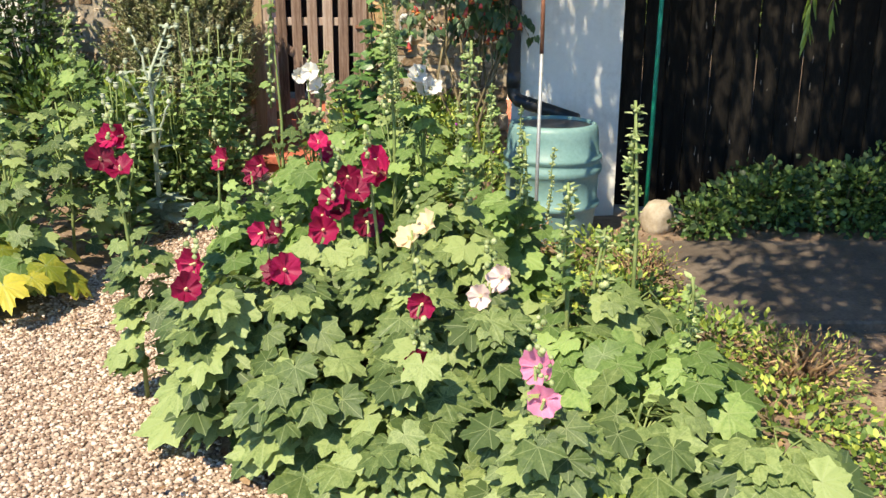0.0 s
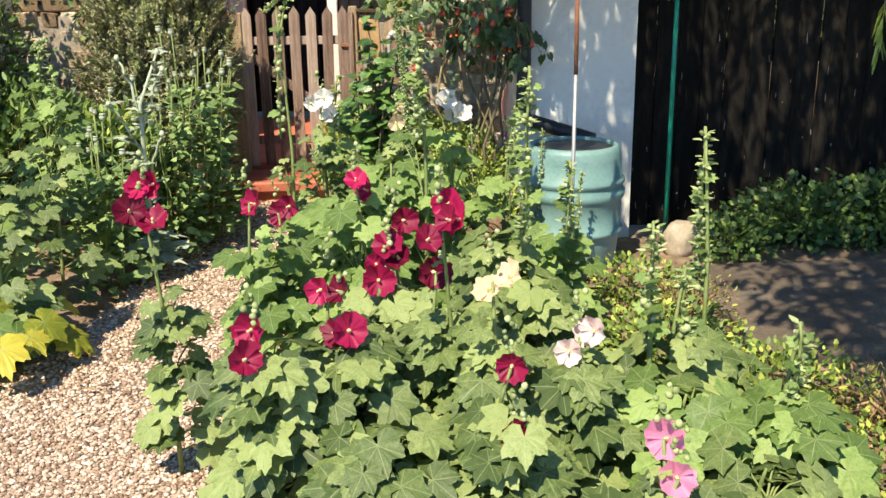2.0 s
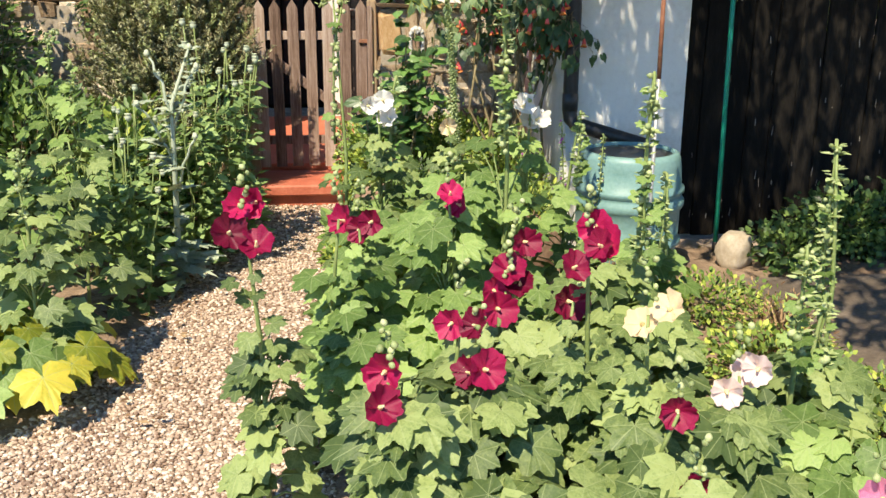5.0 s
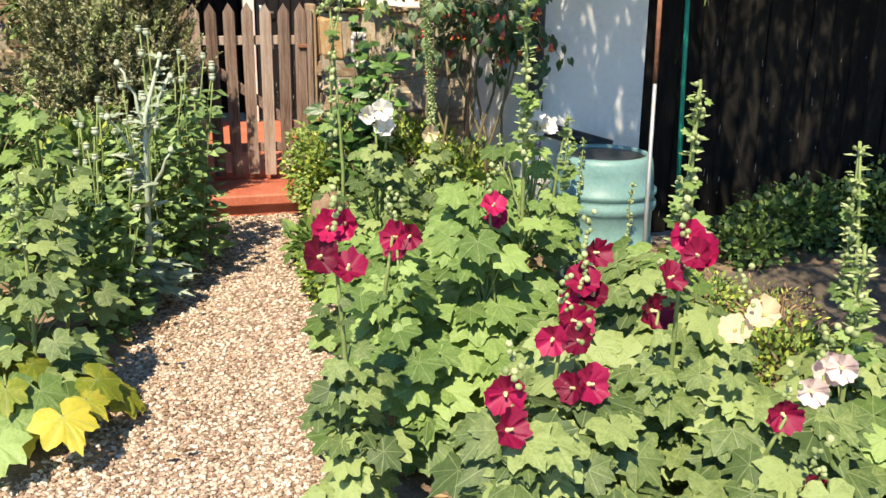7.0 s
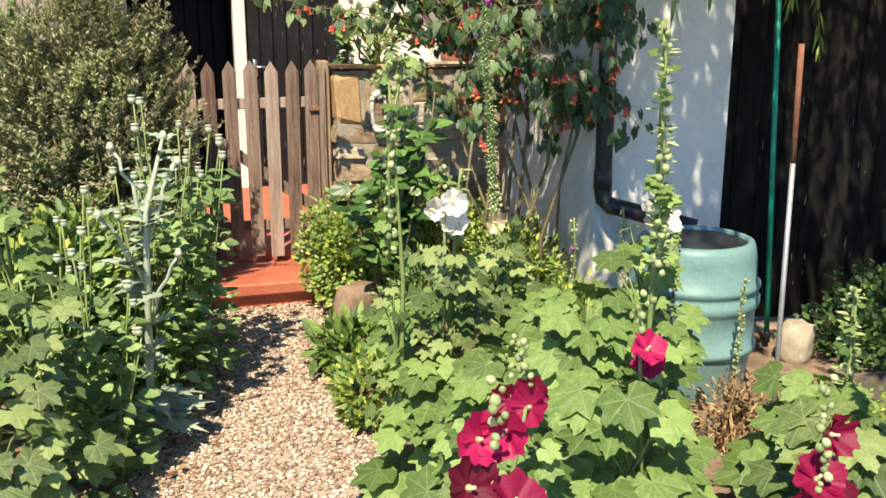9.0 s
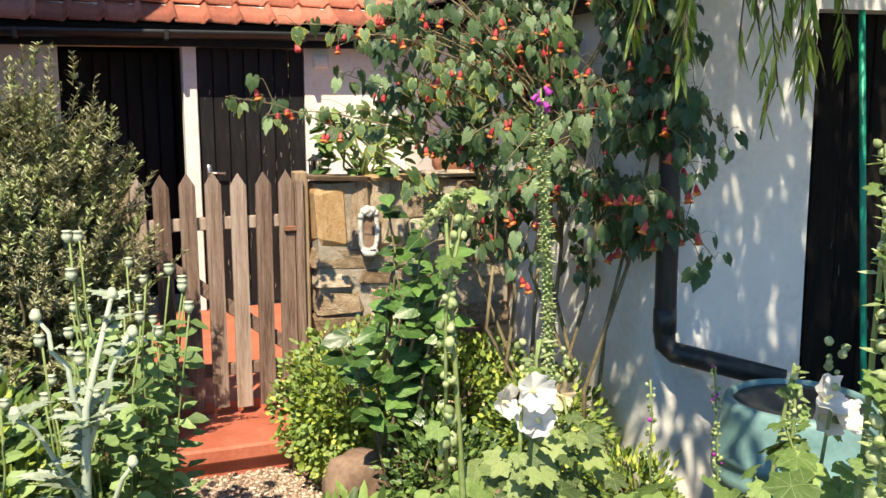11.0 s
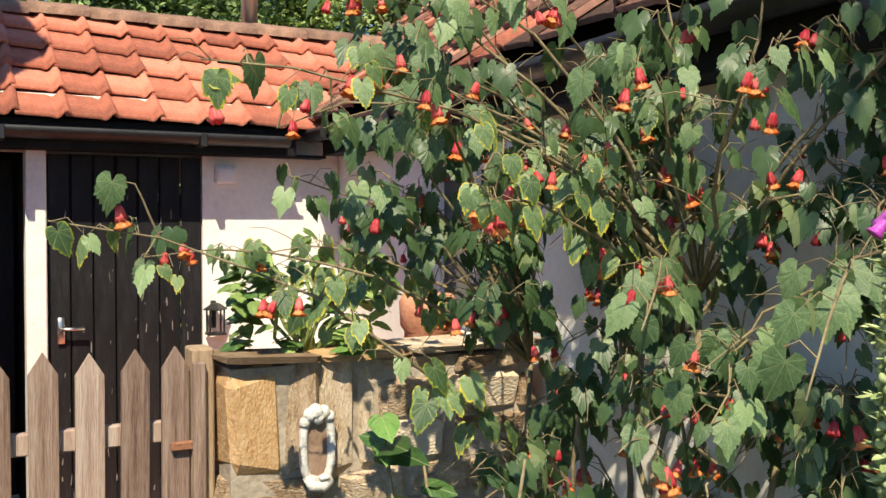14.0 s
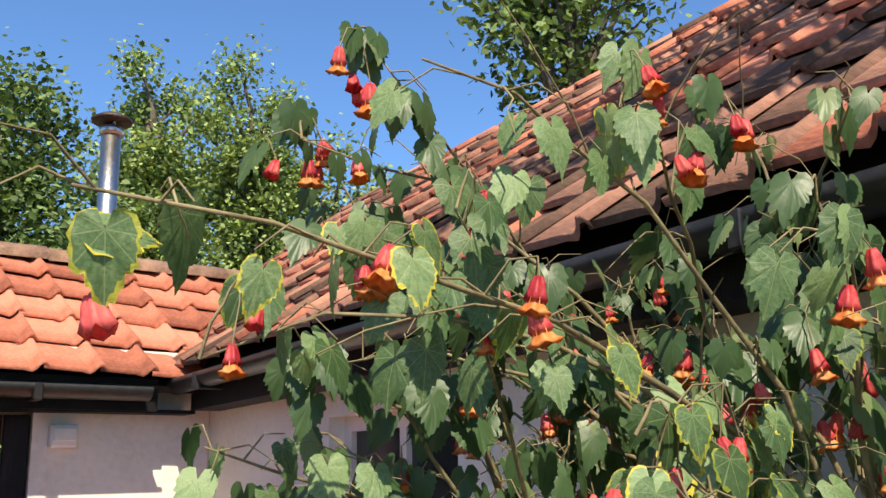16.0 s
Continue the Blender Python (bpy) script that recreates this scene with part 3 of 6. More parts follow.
# ---- wing on the east side ----
WING = pose(0.42, 5.95, 0, 0, 0, -4.6)
WL = 3.85
WIN = (1.75, 2.55, 1.25, 1.95)
ww = Geo()
for y0, y1, z0, z1 in ((0, WIN[0], -0.05, 2.22), (WIN[1], WL + 0.2, -0.05, 2.22), (WIN[0], WIN[1], -0.05, WIN[2]), (WIN[0], WIN[1], WIN[3], 2.22)):
    ww.add(*box(0, y0, z0, 0.28, y1, z1))
ob = tagged(new("wall_east", ww.mesh("wall_east", M["white_wall"], False)), "white-painted rendered side wall of the wing", "wall", kind="structure")
ob.matrix_basis = WING
ws = Geo().add(*box(0.28, 0, -0.05, 0.66, 0.28, 3.0)).add(*box(0.66, 0.02, 2.02, 4.5, 0.28, 3.2)).add(*box(0.0, 0, 2.22, 0.28, 0.28, 2.4))
ob = tagged(new("wall_south", ws.mesh("wall_south", M["white_wall"], False)), "white-painted rendered end wall with flaking edges", "wall", kind="structure")
ob.matrix_basis = WING
win = new("window_1")
win.matrix_basis = WING
tagged(win, "small dark window with a white wooden frame", "window", kind="structure")
fr = Geo()
y0, y1, z0, z1 = WIN
for a in ((y0, y0 + 0.05, z0, z1), (y1 - 0.05, y1, z0, z1), (y0 + 0.05, y1 - 0.05, z0, z0 + 0.05), (y0 + 0.05, y1 - 0.05, z1 - 0.05, z1), ((y0 + y1) / 2 - 0.02, (y0 + y1) / 2 + 0.02, z0 + 0.05, z1 - 0.05)):
    fr.add(*box(0.06, a[0], a[2], 0.11, a[1], a[3]))
part("window_frame", fr.mesh("window_frame", M["white_wood"], False), win)
for a, b in ((y0 + 0.05, (y0 + y1) / 2 - 0.02), ((y0 + y1) / 2 + 0.02, y1 - 0.05)):
    part("pane", mesh("pane", *box(0.08, a, z0 + 0.05, 0.086, b, z1 - 0.05), M["glass"], smooth=False), win)
part("window_sill", mesh("window_sill", *box(-0.05, y0 - 0.04, z0 - 0.05, 0.06, y1 + 0.04, z0 - 0.002, 0.006), M["terracotta"], smooth=False), win, label="red tile window sill")
# unseen sheet, coloured near-black like a room without light
ob = setting("wall_inner", *box(0.5, 0.6, 0, 0.55, 4, 2.2), M["unlit_dark"], "dark inner wall behind the small window", "inner wall")
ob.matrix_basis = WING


def chips(parent, x0, x1, y, z0, z1, n, seed):
    """Flakes where the black paint has come off the boards."""
    r = rng(seed)
    g = Geo()
    for k in range(n):
        x, z = r.uniform(x0, x1), z0 + (z1 - z0) * r.random() ** 1.5
        w, h = r.uniform(0.0009, 0.0035), r.uniform(0.006, 0.06)
        t = r.uniform(-0.1, 0.1) * h
        g.add([(x - w, y, z), (x + w * 0.6, y, z - h * 0.1), (x + w + t, y, z + h * 0.7), (x + t, y, z + h), (x - w * 0.7 + t, y, z + h * 0.6)], [(0, 1, 2, 3, 4)])
    tagged(part("paint_flake", g.mesh("paint_flake", M["flake"], False), parent, label="pale bare flakes in the black paint"), kind="stuff")


EPITCH = 38.5
# eave runs along the wing; local x of the slope points towards the camera end
roof_e = pantile_roof("roof_east", WING @ pose(-0.17, WL + 1.8, 2.2, 0, 0, -90) @ pose(0, 0, 0, EPITCH, 0, 0), 5.95, 9, "weathered clay pantile roof slope of the wing", lambda x, y: x < 1.75 - 1.25 * y, 12, (TILE, OLD_TILE, OLD_TILE))
part("underlay", Geo().add(*box(0.2, 0.02, -0.06, 5.9, 9 * TG + 0.02, -0.03)).mesh("underlay", M["unlit_dark"], False), roof_e)
fe = Geo().add(*box(-0.13, -0.12, 2.04, -0.1, WL - 0.2, 2.2)).add(*box(-0.1, -0.12, 2.04, -0.001, WL - 0.2, 2.055))
ob = tagged(new("trim_eaves", fe.mesh("trim_eaves", M["black_paint"], False)), "black-painted eaves board of the wing", "fascia", kind="structure")
ob.matrix_basis = WING
gut2 = thing("gutter", (0, 0, 0), "grey-black half-round gutter along the wing eaves", "gutter", "gutters")
gut2.matrix_basis = WING @ pose(-0.2, WL - 0.2, 2.16, 0, 0, -90)
part("channel", gutter_geo(WL).mesh("channel", M["black_plastic"]), gut2)
for k in range(4):
    part("bracket", mesh("bracket", *box(0.4 + 0.9 * k, -0.06, -0.065, 0.43 + 0.9 * k, 0.06, 0.0, 0.003), M["black_plastic"], smooth=False), gut2)
pipe = thing("downpipe", (0, 0, 0), "black plastic downpipe that bends over the water butt", "downpipe")
pipe.matrix_basis = WING
part("pipe", mesh("pipe", *tube([(0.01, -0.06, 2.2), (0.01, -0.06, 1.8), (0.01, -0.06, 0.81), (0.015, -0.062, 0.77), (0.04, -0.08, 0.74), (0.39, -0.27, 0.655)], 0.041, 14), M["black_plastic"]), pipe)
for z in (1.86, 0.86):
    part("socket", mesh("socket", *lathe([(0.036, z - 0.05), (0.044, z - 0.045), (0.044, z + 0.045), (0.036, z + 0.05)], 16, (0.01, -0.06, 0)), M["black_plastic"]), pipe)
part("swan_neck", mesh("swan_neck", *tube([(-0.2, -0.0, 2.13), (-0.15, -0.06, 2.05), (-0.02, -0.06, 2.0), (0.01, -0.06, 1.95)], 0.036, 12), M["black_plastic"]), pipe)
board = thing("door_3", (0, 0, 0), "large black-stained vertical board doors with peeling patches, shut", "barn door")
board["kind"] = "structure"
board.matrix_basis = WING
r = rng(21)
bme = [mesh("board", *box(-0.068, -0.014, 0, 0.068, 0.014, 2.0, 0.006), M["black_board"], smooth=False) for _ in range(2)]
for k in range(28):
    part("board", bme[k % 2], board, pose(0.74 + 0.139 * k, 0.2 + r.uniform(-0.004, 0.004), 0.02 + r.uniform(0, 0.02), 0, r.uniform(-0.2, 0.2), 0))
chips(board, 0.7, 3.2, 0.1795, 0.1, 1.3, 60, 31)
for z in (0.35, 1.1, 1.75):
    part("ledge", mesh("ledge", *box(0.68, 0.216, z - 0.07, 4.5, 0.25, z + 0.07), M["black_board"], smooth=False), board)
chips(bpy.data.objects["door_1"], -0.34, 0.34, -0.0135, 0.1, 1.65, 90, 33)

# ---- stone walls ----
STONES = [rough_block("stone", M["stone"], 40 + i, 0.1, 0.085) for i in range(7)]
OCHRE = rough_block("stone", M["ochre_stone"], 60)


def lay_stones(w, x0, x1, y0, y1, z0, z1, r, course=(0.07, 0.16), width=(0.12, 0.36)):
    """Courses of rough stones between two heights."""
    z = z0
    while z < z1 - 0.02:
        h = min(r.uniform(*course), z1 - z)
        if z1 - z - h < 0.05:
            h = z1 - z
        x = x0
        while x < x1 - 0.02:
            ln = min(r.uniform(*width), x1 - x)
            if x1 - x - ln < 0.06:
                ln = x1 - x
            d = y1 - y0 + r.uniform(-0.03, 0.02)
            me = OCHRE if r.random() < 0.08 else r.choice(STONES)
            part("stone", me, w, pose(x + ln / 2, (y0 + y1) / 2 + r.uniform(-0.012, 0.012), z + h / 2, r.uniform(-2, 2), r.uniform(-2, 2), r.choice((0, 180)) + r.uniform(-2, 2)) @ Matrix.Diagonal((ln - 0.012, d, h - 0.010, 1)))
            x += ln
        z += h


def stone_core(name, x0, x1, y0, y1, z0, z1, label):
    return setting(name, *box(x0 + 0.02, y0 + 0.018, z0, x1 - 0.02, y1 - 0.018, z1 - 0.03), M["mortar"], label, "stone wall")


r = rng(5)
sw = stone_core("wall_stone_1", -0.545, 0.5, 7.38, 7.62, 0.0, 1.31, "rubble wall of ochre and brown sandstone with tall slabs on top")
lay_stones(sw, -0.545, 0.5, 7.38, 7.62, 0.0, 0.96, r)
lay_stones(sw, -0.545, -0.08, 7.37, 7.62, 0.96, 1.29, r, (0.33, 0.34), (0.09, 0.2))
lay_stones(sw, -0.08, 0.5, 7.38, 7.62, 0.96, 1.29, r)
lay_stones(sw, -0.56, 0.5, 7.35, 7.63, 1.285, 1.318, r, (0.033, 0.034), (0.2, 0.45))
sw = stone_core("wall_stone_2", -3.0, -1.47, 7.42, 7.66, 0.0, 1.33, "rubble wall of ochre and brown sandstone beyond the bed")
lay_stones(sw, -3.0, -1.47, 7.42, 7.66, 0.0, 1.33, rng(6))
# tall block added so that its right edge casts the shadow on the roof
V, F = box(-5.6, 7.95, -0.05, -1.99, 9.2, 5.9)
setting("wall_house", V, F, M["mortar"], "plain brown block for a neighbouring house, added to shade the tiled roof", "wall")
V, F = box(-5.2, 7.3, -0.05, -3.0, 7.6, 2.3)
setting("wall_west", V, F, M["white_wall"], "grey-white rendered wall beyond the bed", "wall")
vent = thing("pierced_brick", (-2.45, 7.5, 1.33), "row of pierced clay bricks laid along the wall", "brick")
me = mesh("course", *box(-0.45, -0.06, 0.0, 0.45, 0.06, 0.2, 0.01), M["stone"], smooth=False)
part("course", me, vent)
# thin dark plates on the brick face paint the shade inside its openings
for k in range(10):
    for j in range(2):
        part("hole", mesh("hole", *box(-0.4 + 0.088 * k, -0.064, 0.05 + 0.08 * j, -0.37 + 0.088 * k, -0.0605, 0.08 + 0.08 * j), M["unlit_dark"], smooth=False), vent)

# ---- water butt and poles ----
butt = thing("water_butt", (0.62, 5.38, 0.0), "grey-green plastic water butt with moulded hoops", "water butt")
part("body", mesh("body", *lathe([(0.0, 0.0), (0.225, 0.0), (0.235, 0.02), (0.255, 0.2), (0.26, 0.215), (0.275, 0.225), (0.275, 0.245), (0.262, 0.255), (0.263, 0.40), (0.272, 0.41), (0.280, 0.425), (0.280, 0.45), (0.268, 0.465), (0.268, 0.485), (0.279, 0.495), (0.279, 0.512), (0.262, 0.525), (0.256, 0.62), (0.25, 0.66), (0.24, 0.684), (0.222, 0.69), (0.215, 0.68), (0.215, 0.6)], 48), M["butt"]), butt)
part("lid", mesh("lid", *lathe([(0.216, 0.655), (0.212, 0.672), (0.15, 0.676), (0.12, 0.668), (0.0, 0.668)], 40), M["black_plastic"]), butt, label="sunken black lid")
part("tap", mesh("tap", *tube([(-0.1, -0.25, 0.1), (-0.115, -0.3, 0.1), (-0.115, -0.305, 0.07)], 0.012, 8), M["black_plastic"]), butt)
pole = thing("metal_stake", (0.455, 4.55, 0.0), "slim grey metal stake with a rusty upper end", "stake")
part("shaft", mesh("shaft", *tube([(0, 0, -0.02), (0.0, 0.015, 0.6), (0.005, 0.03, 1.14)], 0.009, 8), M["galv"]), pole)
part("rusty_tip", mesh("rusty_tip", *tube([(0.005, 0.03, 1.14), (0.005, 0.04, 1.53)], 0.0098, 8), M["rust"]), pole, label="rusty brown upper end")
gp = thing("green_pole", (1.23, 5.66, 0.06), "bright green plastic-coated pole leaning on the black doors", "pole")
part("shaft", mesh("shaft", *tube([(0, 0, 0), (0.09, 0.3, 2.3)], 0.013, 10), M["green_pole"]), gp)
part("foot", mesh("foot", *lathe([(0.0, -0.01), (0.016, -0.01), (0.016, 0.04), (0.013, 0.045)], 10), M["black_plastic"]), gp)
rod = thing("rusty_rod", (-2.32, 4.55, 0.0), "thin rusty iron rod standing among the leaves", "rod")
part("shaft", mesh("shaft", *tube([(0, 0, -0.02), (-0.02, 0.02, 0.7), (-0.03, 0.0, 1.5)], 0.012, 8), M["rust"]), rod)


def boulder(name, at, size, mat, seed, label, category="stone", turn=0):
    bm = bmesh.new()
    bmesh.ops.create_icosphere(bm, subdivisions=3, radius=0.5)
    for v in bm.verts:
        n = v.co.normalized()
        d = 1 + 0.28 * noise.noise(n * 1.6 + Vector((seed * 3.1, 0, 0))) + 0.09 * noise.noise(n * 5 + Vector((0, seed, 0)))
        q = n * 0.5 * d
        q = Vector([max(-0.42, min(0.42, c)) for c in q])
        v.co = (q.x * size[0], q.y * size[1], (q.z + 0.38) * size[2])
    me = bpy.data.meshes.new(name)
    bm.to_mesh(me)
    bm.free()
    me.materials.append(mat)
    me.polygons.foreach_set("use_smooth", [True] * len(me.polygons))
    ob = tagged(new(name, me), label, category)
    ob.matrix_basis = pose(*at, 0, 0, turn)
    return ob


boulder("pale_stone", (1.27, 5.5, 0.0), (0.22, 0.19, 0.25), M["pale_stone"], 2, "pale buff stone at the foot of the green pole", turn=30)
boulder("edging_stone", (-0.62, 6.45, 0.0), (0.32, 0.2, 0.36), M["brown_stone"], 4, "brown sandstone edging stone set on end")
boulder("edging_stone", (-0.22, 6.05, 0.0), (0.34, 0.22, 0.3), M["brown_stone"], 5, "low brown sandstone edging stone in the bed", turn=-20)
boulder("edging_stone", (0.2, 5.6, 0.0), (0.3, 0.22, 0.36), M["brown_stone"], 6, "brown sandstone edging stone before the water butt", turn=15)

pot = thing("chimney_pot", (0.40, 8.0, 0.2), "tall terracotta chimney pot behind the stone wall", "pot")
part("shell", mesh("shell", *lathe([(0.0, 0.0), (0.10, 0.0), (0.105, 0.03), (0.095, 0.08), (0.09, 0.9), (0.09, 1.08), (0.105, 1.1), (0.11, 1.19), (0.095, 1.22), (0.08, 1.21), (0.08, 0.9)], 32), M["terracotta"]), pot)

# plaster ornament on the stone wall
pq = thing("wall_plaque", (-0.285, 7.352, 1.05), "weathered white plaster ornament hung on the stone wall", "wall ornament")
pq.scale = (0.82, 0.9, 0.85)
ring = [(0.052 * math.copysign(abs(math.cos(a)) ** 0.6, math.cos(a)), 0, 0.115 * math.copysign(abs(math.sin(a)) ** 0.7, math.sin(a))) for a in [2 * math.pi * k / 20 for k in range(21)]]
part("frame", mesh("frame", *tube(ring, [0.016 + 0.006 * noise.noise((k * 0.9, 2.0, 0)) for k in range(21)], 8, False), M["plaster"]), pq)
lumps = Geo()
for k, (x, z, q) in enumerate(((-0.05, 0.085, 0.02), (-0.03, 0.11, 0.026), (-0.008, 0.118, 0.03), (0.02, 0.115, 0.027), (0.042, 0.1, 0.022), (0.0, 0.1, 0.026))):
    lumps.add(*lathe([(0.0, z - q), (q * 0.75, z - q * 0.65), (q, z), (q * 0.7, z + q * 0.7), (0.0, z + q)], 8, (x, -0.006, 0)))
part("scroll", lumps.mesh("scroll", M["plaster"]), pq)
part("roll", mesh("roll", *tube([(-0.045, -0.004, -0.1), (-0.03, -0.014, -0.128), (0.015, -0.016, -0.136), (0.045, -0.008, -0.118), (0.03, -0.02, -0.1), (0.0, -0.024, -0.104)], [0.012, 0.018, 0.02, 0.017, 0.013, 0.008], 8), M["plaster"]), pq)
part("backing", mesh("backing", *box(-0.05, 0.0, -0.11, 0.05, 0.014, 0.11, 0.004), M["brown_stone"], smooth=False), pq)
lt = thing("wall_lantern", (0.02, FY - 0.002, 1.12), "small black-framed lantern on the white wall", "wall lamp")
for x in (-0.04, 0.032):
    for y in (-0.1, -0.03):
        part("bar", mesh("bar", *box(x, y, 0, x + 0.008, y + 0.008, 0.12), M["black_plastic"], smooth=False), lt)
part("cap", mesh("cap", *lathe([(0.0, 0.155), (0.02, 0.15), (0.062, 0.122), (0.062, 0.116), (0.0, 0.118)], 4, (0, -0.061, 0)), M["black_plastic"], smooth=False), lt)
part("base", mesh("base", *box(-0.045, -0.105, -0.012, 0.045, -0.017, -0.001), M["black_plastic"], smooth=False), lt)
part("bracket", mesh("bracket", *box(-0.012, -0.03, 0.02, 0.012, 0.0, 0.16, 0.003), M["black_plastic"], smooth=False), lt)

# ---- plant materials ----
M["shrub_leaf"] = material("shrub_leaf", [(0.12, 0.13, 0.06), (0.25, 0.25, 0.125), (0.40, 0.38, 0.23)], 0.7, 12, 60, 0.1, translucent=0.15, spread=0.35, island=True, hue=0.6)
M["rosemary_leaf"] = material("rosemary_leaf", [(0.16, 0.205, 0.07), (0.29, 0.345, 0.135), (0.44, 0.475, 0.24)], 0.65, 12, 60, 0.1, translucent=0.15, spread=0.3, island=True, hue=0.5)
M["herb_leaf"] = material("herb_leaf", [(0.15, 0.225, 0.033), (0.26, 0.35, 0.058), (0.41, 0.455, 0.095)], 0.55, 12, 60, 0.1, translucent=0.28, spread=0.3, island=True, hue=0.6)
M["dark_leaf"] = material("dark_leaf", [(0.03, 0.065, 0.02), (0.055, 0.11, 0.032), (0.10, 0.17, 0.05)], 0.4, 12, 60, 0.1, translucent=0.18, spread=0.3, island=True, hue=0.5)
M["mid_leaf"] = material("mid_leaf", [(0.08, 0.15, 0.035), (0.14, 0.23, 0.055), (0.22, 0.31, 0.085)], 0.5, 12, 60, 0.1, translucent=0.25, spread=0.3, island=True, hue=0.5)
M["poppy_leaf"] = material("poppy_leaf", [(0.13, 0.21, 0.065), (0.20, 0.30, 0.10), (0.30, 0.40, 0.16)], 0.6, 12, 60, 0.1, translucent=0.25, spread=0.25, island=True, hue=0.4)
M["silver_leaf"] = material("silver_leaf", [(0.22, 0.27, 0.18), (0.33, 0.385, 0.275), (0.44, 0.49, 0.375)], 0.8, 3, 14, 0.2, translucent=0.12, spread=0.15, hue=0.3)
M["seed_head"] = material("seed_head", [(0.34, 0.38, 0.24), (0.46, 0.50, 0.35), (0.56, 0.59, 0.45)], 0.7, 20, 80, 0.2)
M["glossy_leaf"] = material("glossy_leaf", [(0.045, 0.105, 0.025), (0.075, 0.16, 0.038), (0.13, 0.24, 0.06)], 0.32, 3, 12, 0.15, translucent=0.18, spread=0.3, hue=0.5, spec=0.55, veins=0.9)
M["wood_stem"] = material("wood_stem", [(0.09, 0.07, 0.04), (0.19, 0.15, 0.08), (0.30, 0.25, 0.14)], 0.8, 12, 70, 0.3)
M["bark"] = material("bark", [(0.05, 0.04, 0.03), (0.11, 0.09, 0.065), (0.18, 0.15, 0.11)], 0.9, 6, 40, 0.8, stretch=(4, 4, 1))
M["abutilon_leaf"] = material("abutilon_leaf", [(0.078, 0.15, 0.06), (0.13, 0.215, 0.09), (0.215, 0.305, 0.145)], 0.42, 3, 12, 0.2, translucent=0.36, spread=0.28, hue=0.5, veins=0.7)
M["abutilon_edge"] = material("abutilon_edge", [(0.08, 0.15, 0.04), (0.20, 0.27, 0.05), (0.42, 0.42, 0.08)], 0.5, 40, 90, 0.2, translucent=0.28, spread=0.2, hue=0.4)
M["bell_red"] = material("bell_red", [(0.50, 0.025, 0.04), (0.66, 0.06, 0.075), (0.76, 0.15, 0.14)], 0.5, 22, 90, 0.1, translucent=0.35, spread=0.2, hue=0.3)
M["bell_orange"] = material("bell_orange", [(0.72, 0.13, 0.03), (0.80, 0.24, 0.06), (0.85, 0.36, 0.12)], 0.5, 22, 90, 0.1, translucent=0.35)
M["magenta"] = material("magenta", [(0.35, 0.03, 0.33), (0.50, 0.06, 0.46), (0.62, 0.16, 0.58)], 0.5, 22, 90, 0.1, translucent=0.3)
M["willow_leaf"] = material("willow_leaf", [(0.15, 0.24, 0.035), (0.25, 0.36, 0.06), (0.38, 0.46, 0.14)], 0.45, 12, 60, 0.1, translucent=0.4, spread=0.3, island=True, hue=0.5)
M["far_dark"] = material("far_dark", [(0.065, 0.11, 0.03), (0.115, 0.175, 0.05), (0.18, 0.26, 0.085)], 0.6, 2, 9, 0.0, translucent=0.3, spread=0.35, island=True, hue=0.6)
M["far_light"] = material("far_light", [(0.14, 0.20, 0.055), (0.22, 0.30, 0.09), (0.33, 0.42, 0.15)], 0.6, 2, 9, 0.0, translucent=0.35, spread=0.35, island=True, hue=0.6)
M["dry"] = material("dry", [(0.14, 0.075, 0.04), (0.28, 0.17, 0.09), (0.42, 0.29, 0.16)], 0.85, 14, 70, 0.2, translucent=0.15, spread=0.3, island=True, hue=0.5)

# ---- leaf and flower shapes ----
def palmate(name, mat, seed, keys, cup=0.12, wave=0.05, rim=None):
    """A lobed leaf of unit length, its stalk at the origin; keys are angle from the tip and reach."""
    r = rng(seed)
    out = [(-a, q) for a, q in reversed(keys[1:])] + list(keys)
    V, n = [(0, 0, 0)], len(out)
    tilt = r.uniform(0.5, 1.3)
    for ring in ((0.9 if rim else 0.5), 1.0):
        for a, q in out:
            q = q * ring * (1 + r.uniform(-0.06, 0.06) * ring)
            t = radians(a)
            x, y = math.sin(t) * q, math.cos(t) * q
            fold = 0.06 * (0.8 - q / max(0.2, ring)) * ring
            z = -cup * (x * x + y * y * tilt) + fold + r.uniform(-wave, wave) * ring
            V.append((x, y, z))
    F = [(0, 1 + k + 1, 1 + k) for k in range(n - 1)]
    for k in range(n - 1):
        a, b = 1 + k, 1 + n + k
        F += [(a, a + 1, b + 1), (a, b + 1, b)]
    if rim:
        return mesh(name, V, F, [mat, rim], [0] * (n - 1) + [1] * (2 * n - 2))
    return mesh(name, V, F, mat)


HOLLY = ((0, 1.08), (7, 0.90), (13, 0.88), (19, 0.72), (27, 0.67), (36, 0.78), (42, 0.82), (48, 0.96), (56, 0.86), (64, 0.80), (76, 0.65), (88, 0.72), (100, 0.85), (112, 0.74), (128, 0.66), (146, 0.60), (164, 0.42))
POINTED = ((0, 1.28), (4, 1.10), (8, 1.07), (13, 0.90), (18, 0.89), (24, 0.76), (30, 0.79), (36, 0.74), (42, 0.77), (50, 0.63), (58, 0.62), (70, 0.54), (84, 0.55), (100, 0.49), (120, 0.50), (140, 0.44), (160, 0.34))
ROUND = ((0, 1.15), (8, 1.02), (18, 0.86), (32, 0.68), (48, 0.54), (68, 0.44), (90, 0.37), (115, 0.31), (145, 0.2))
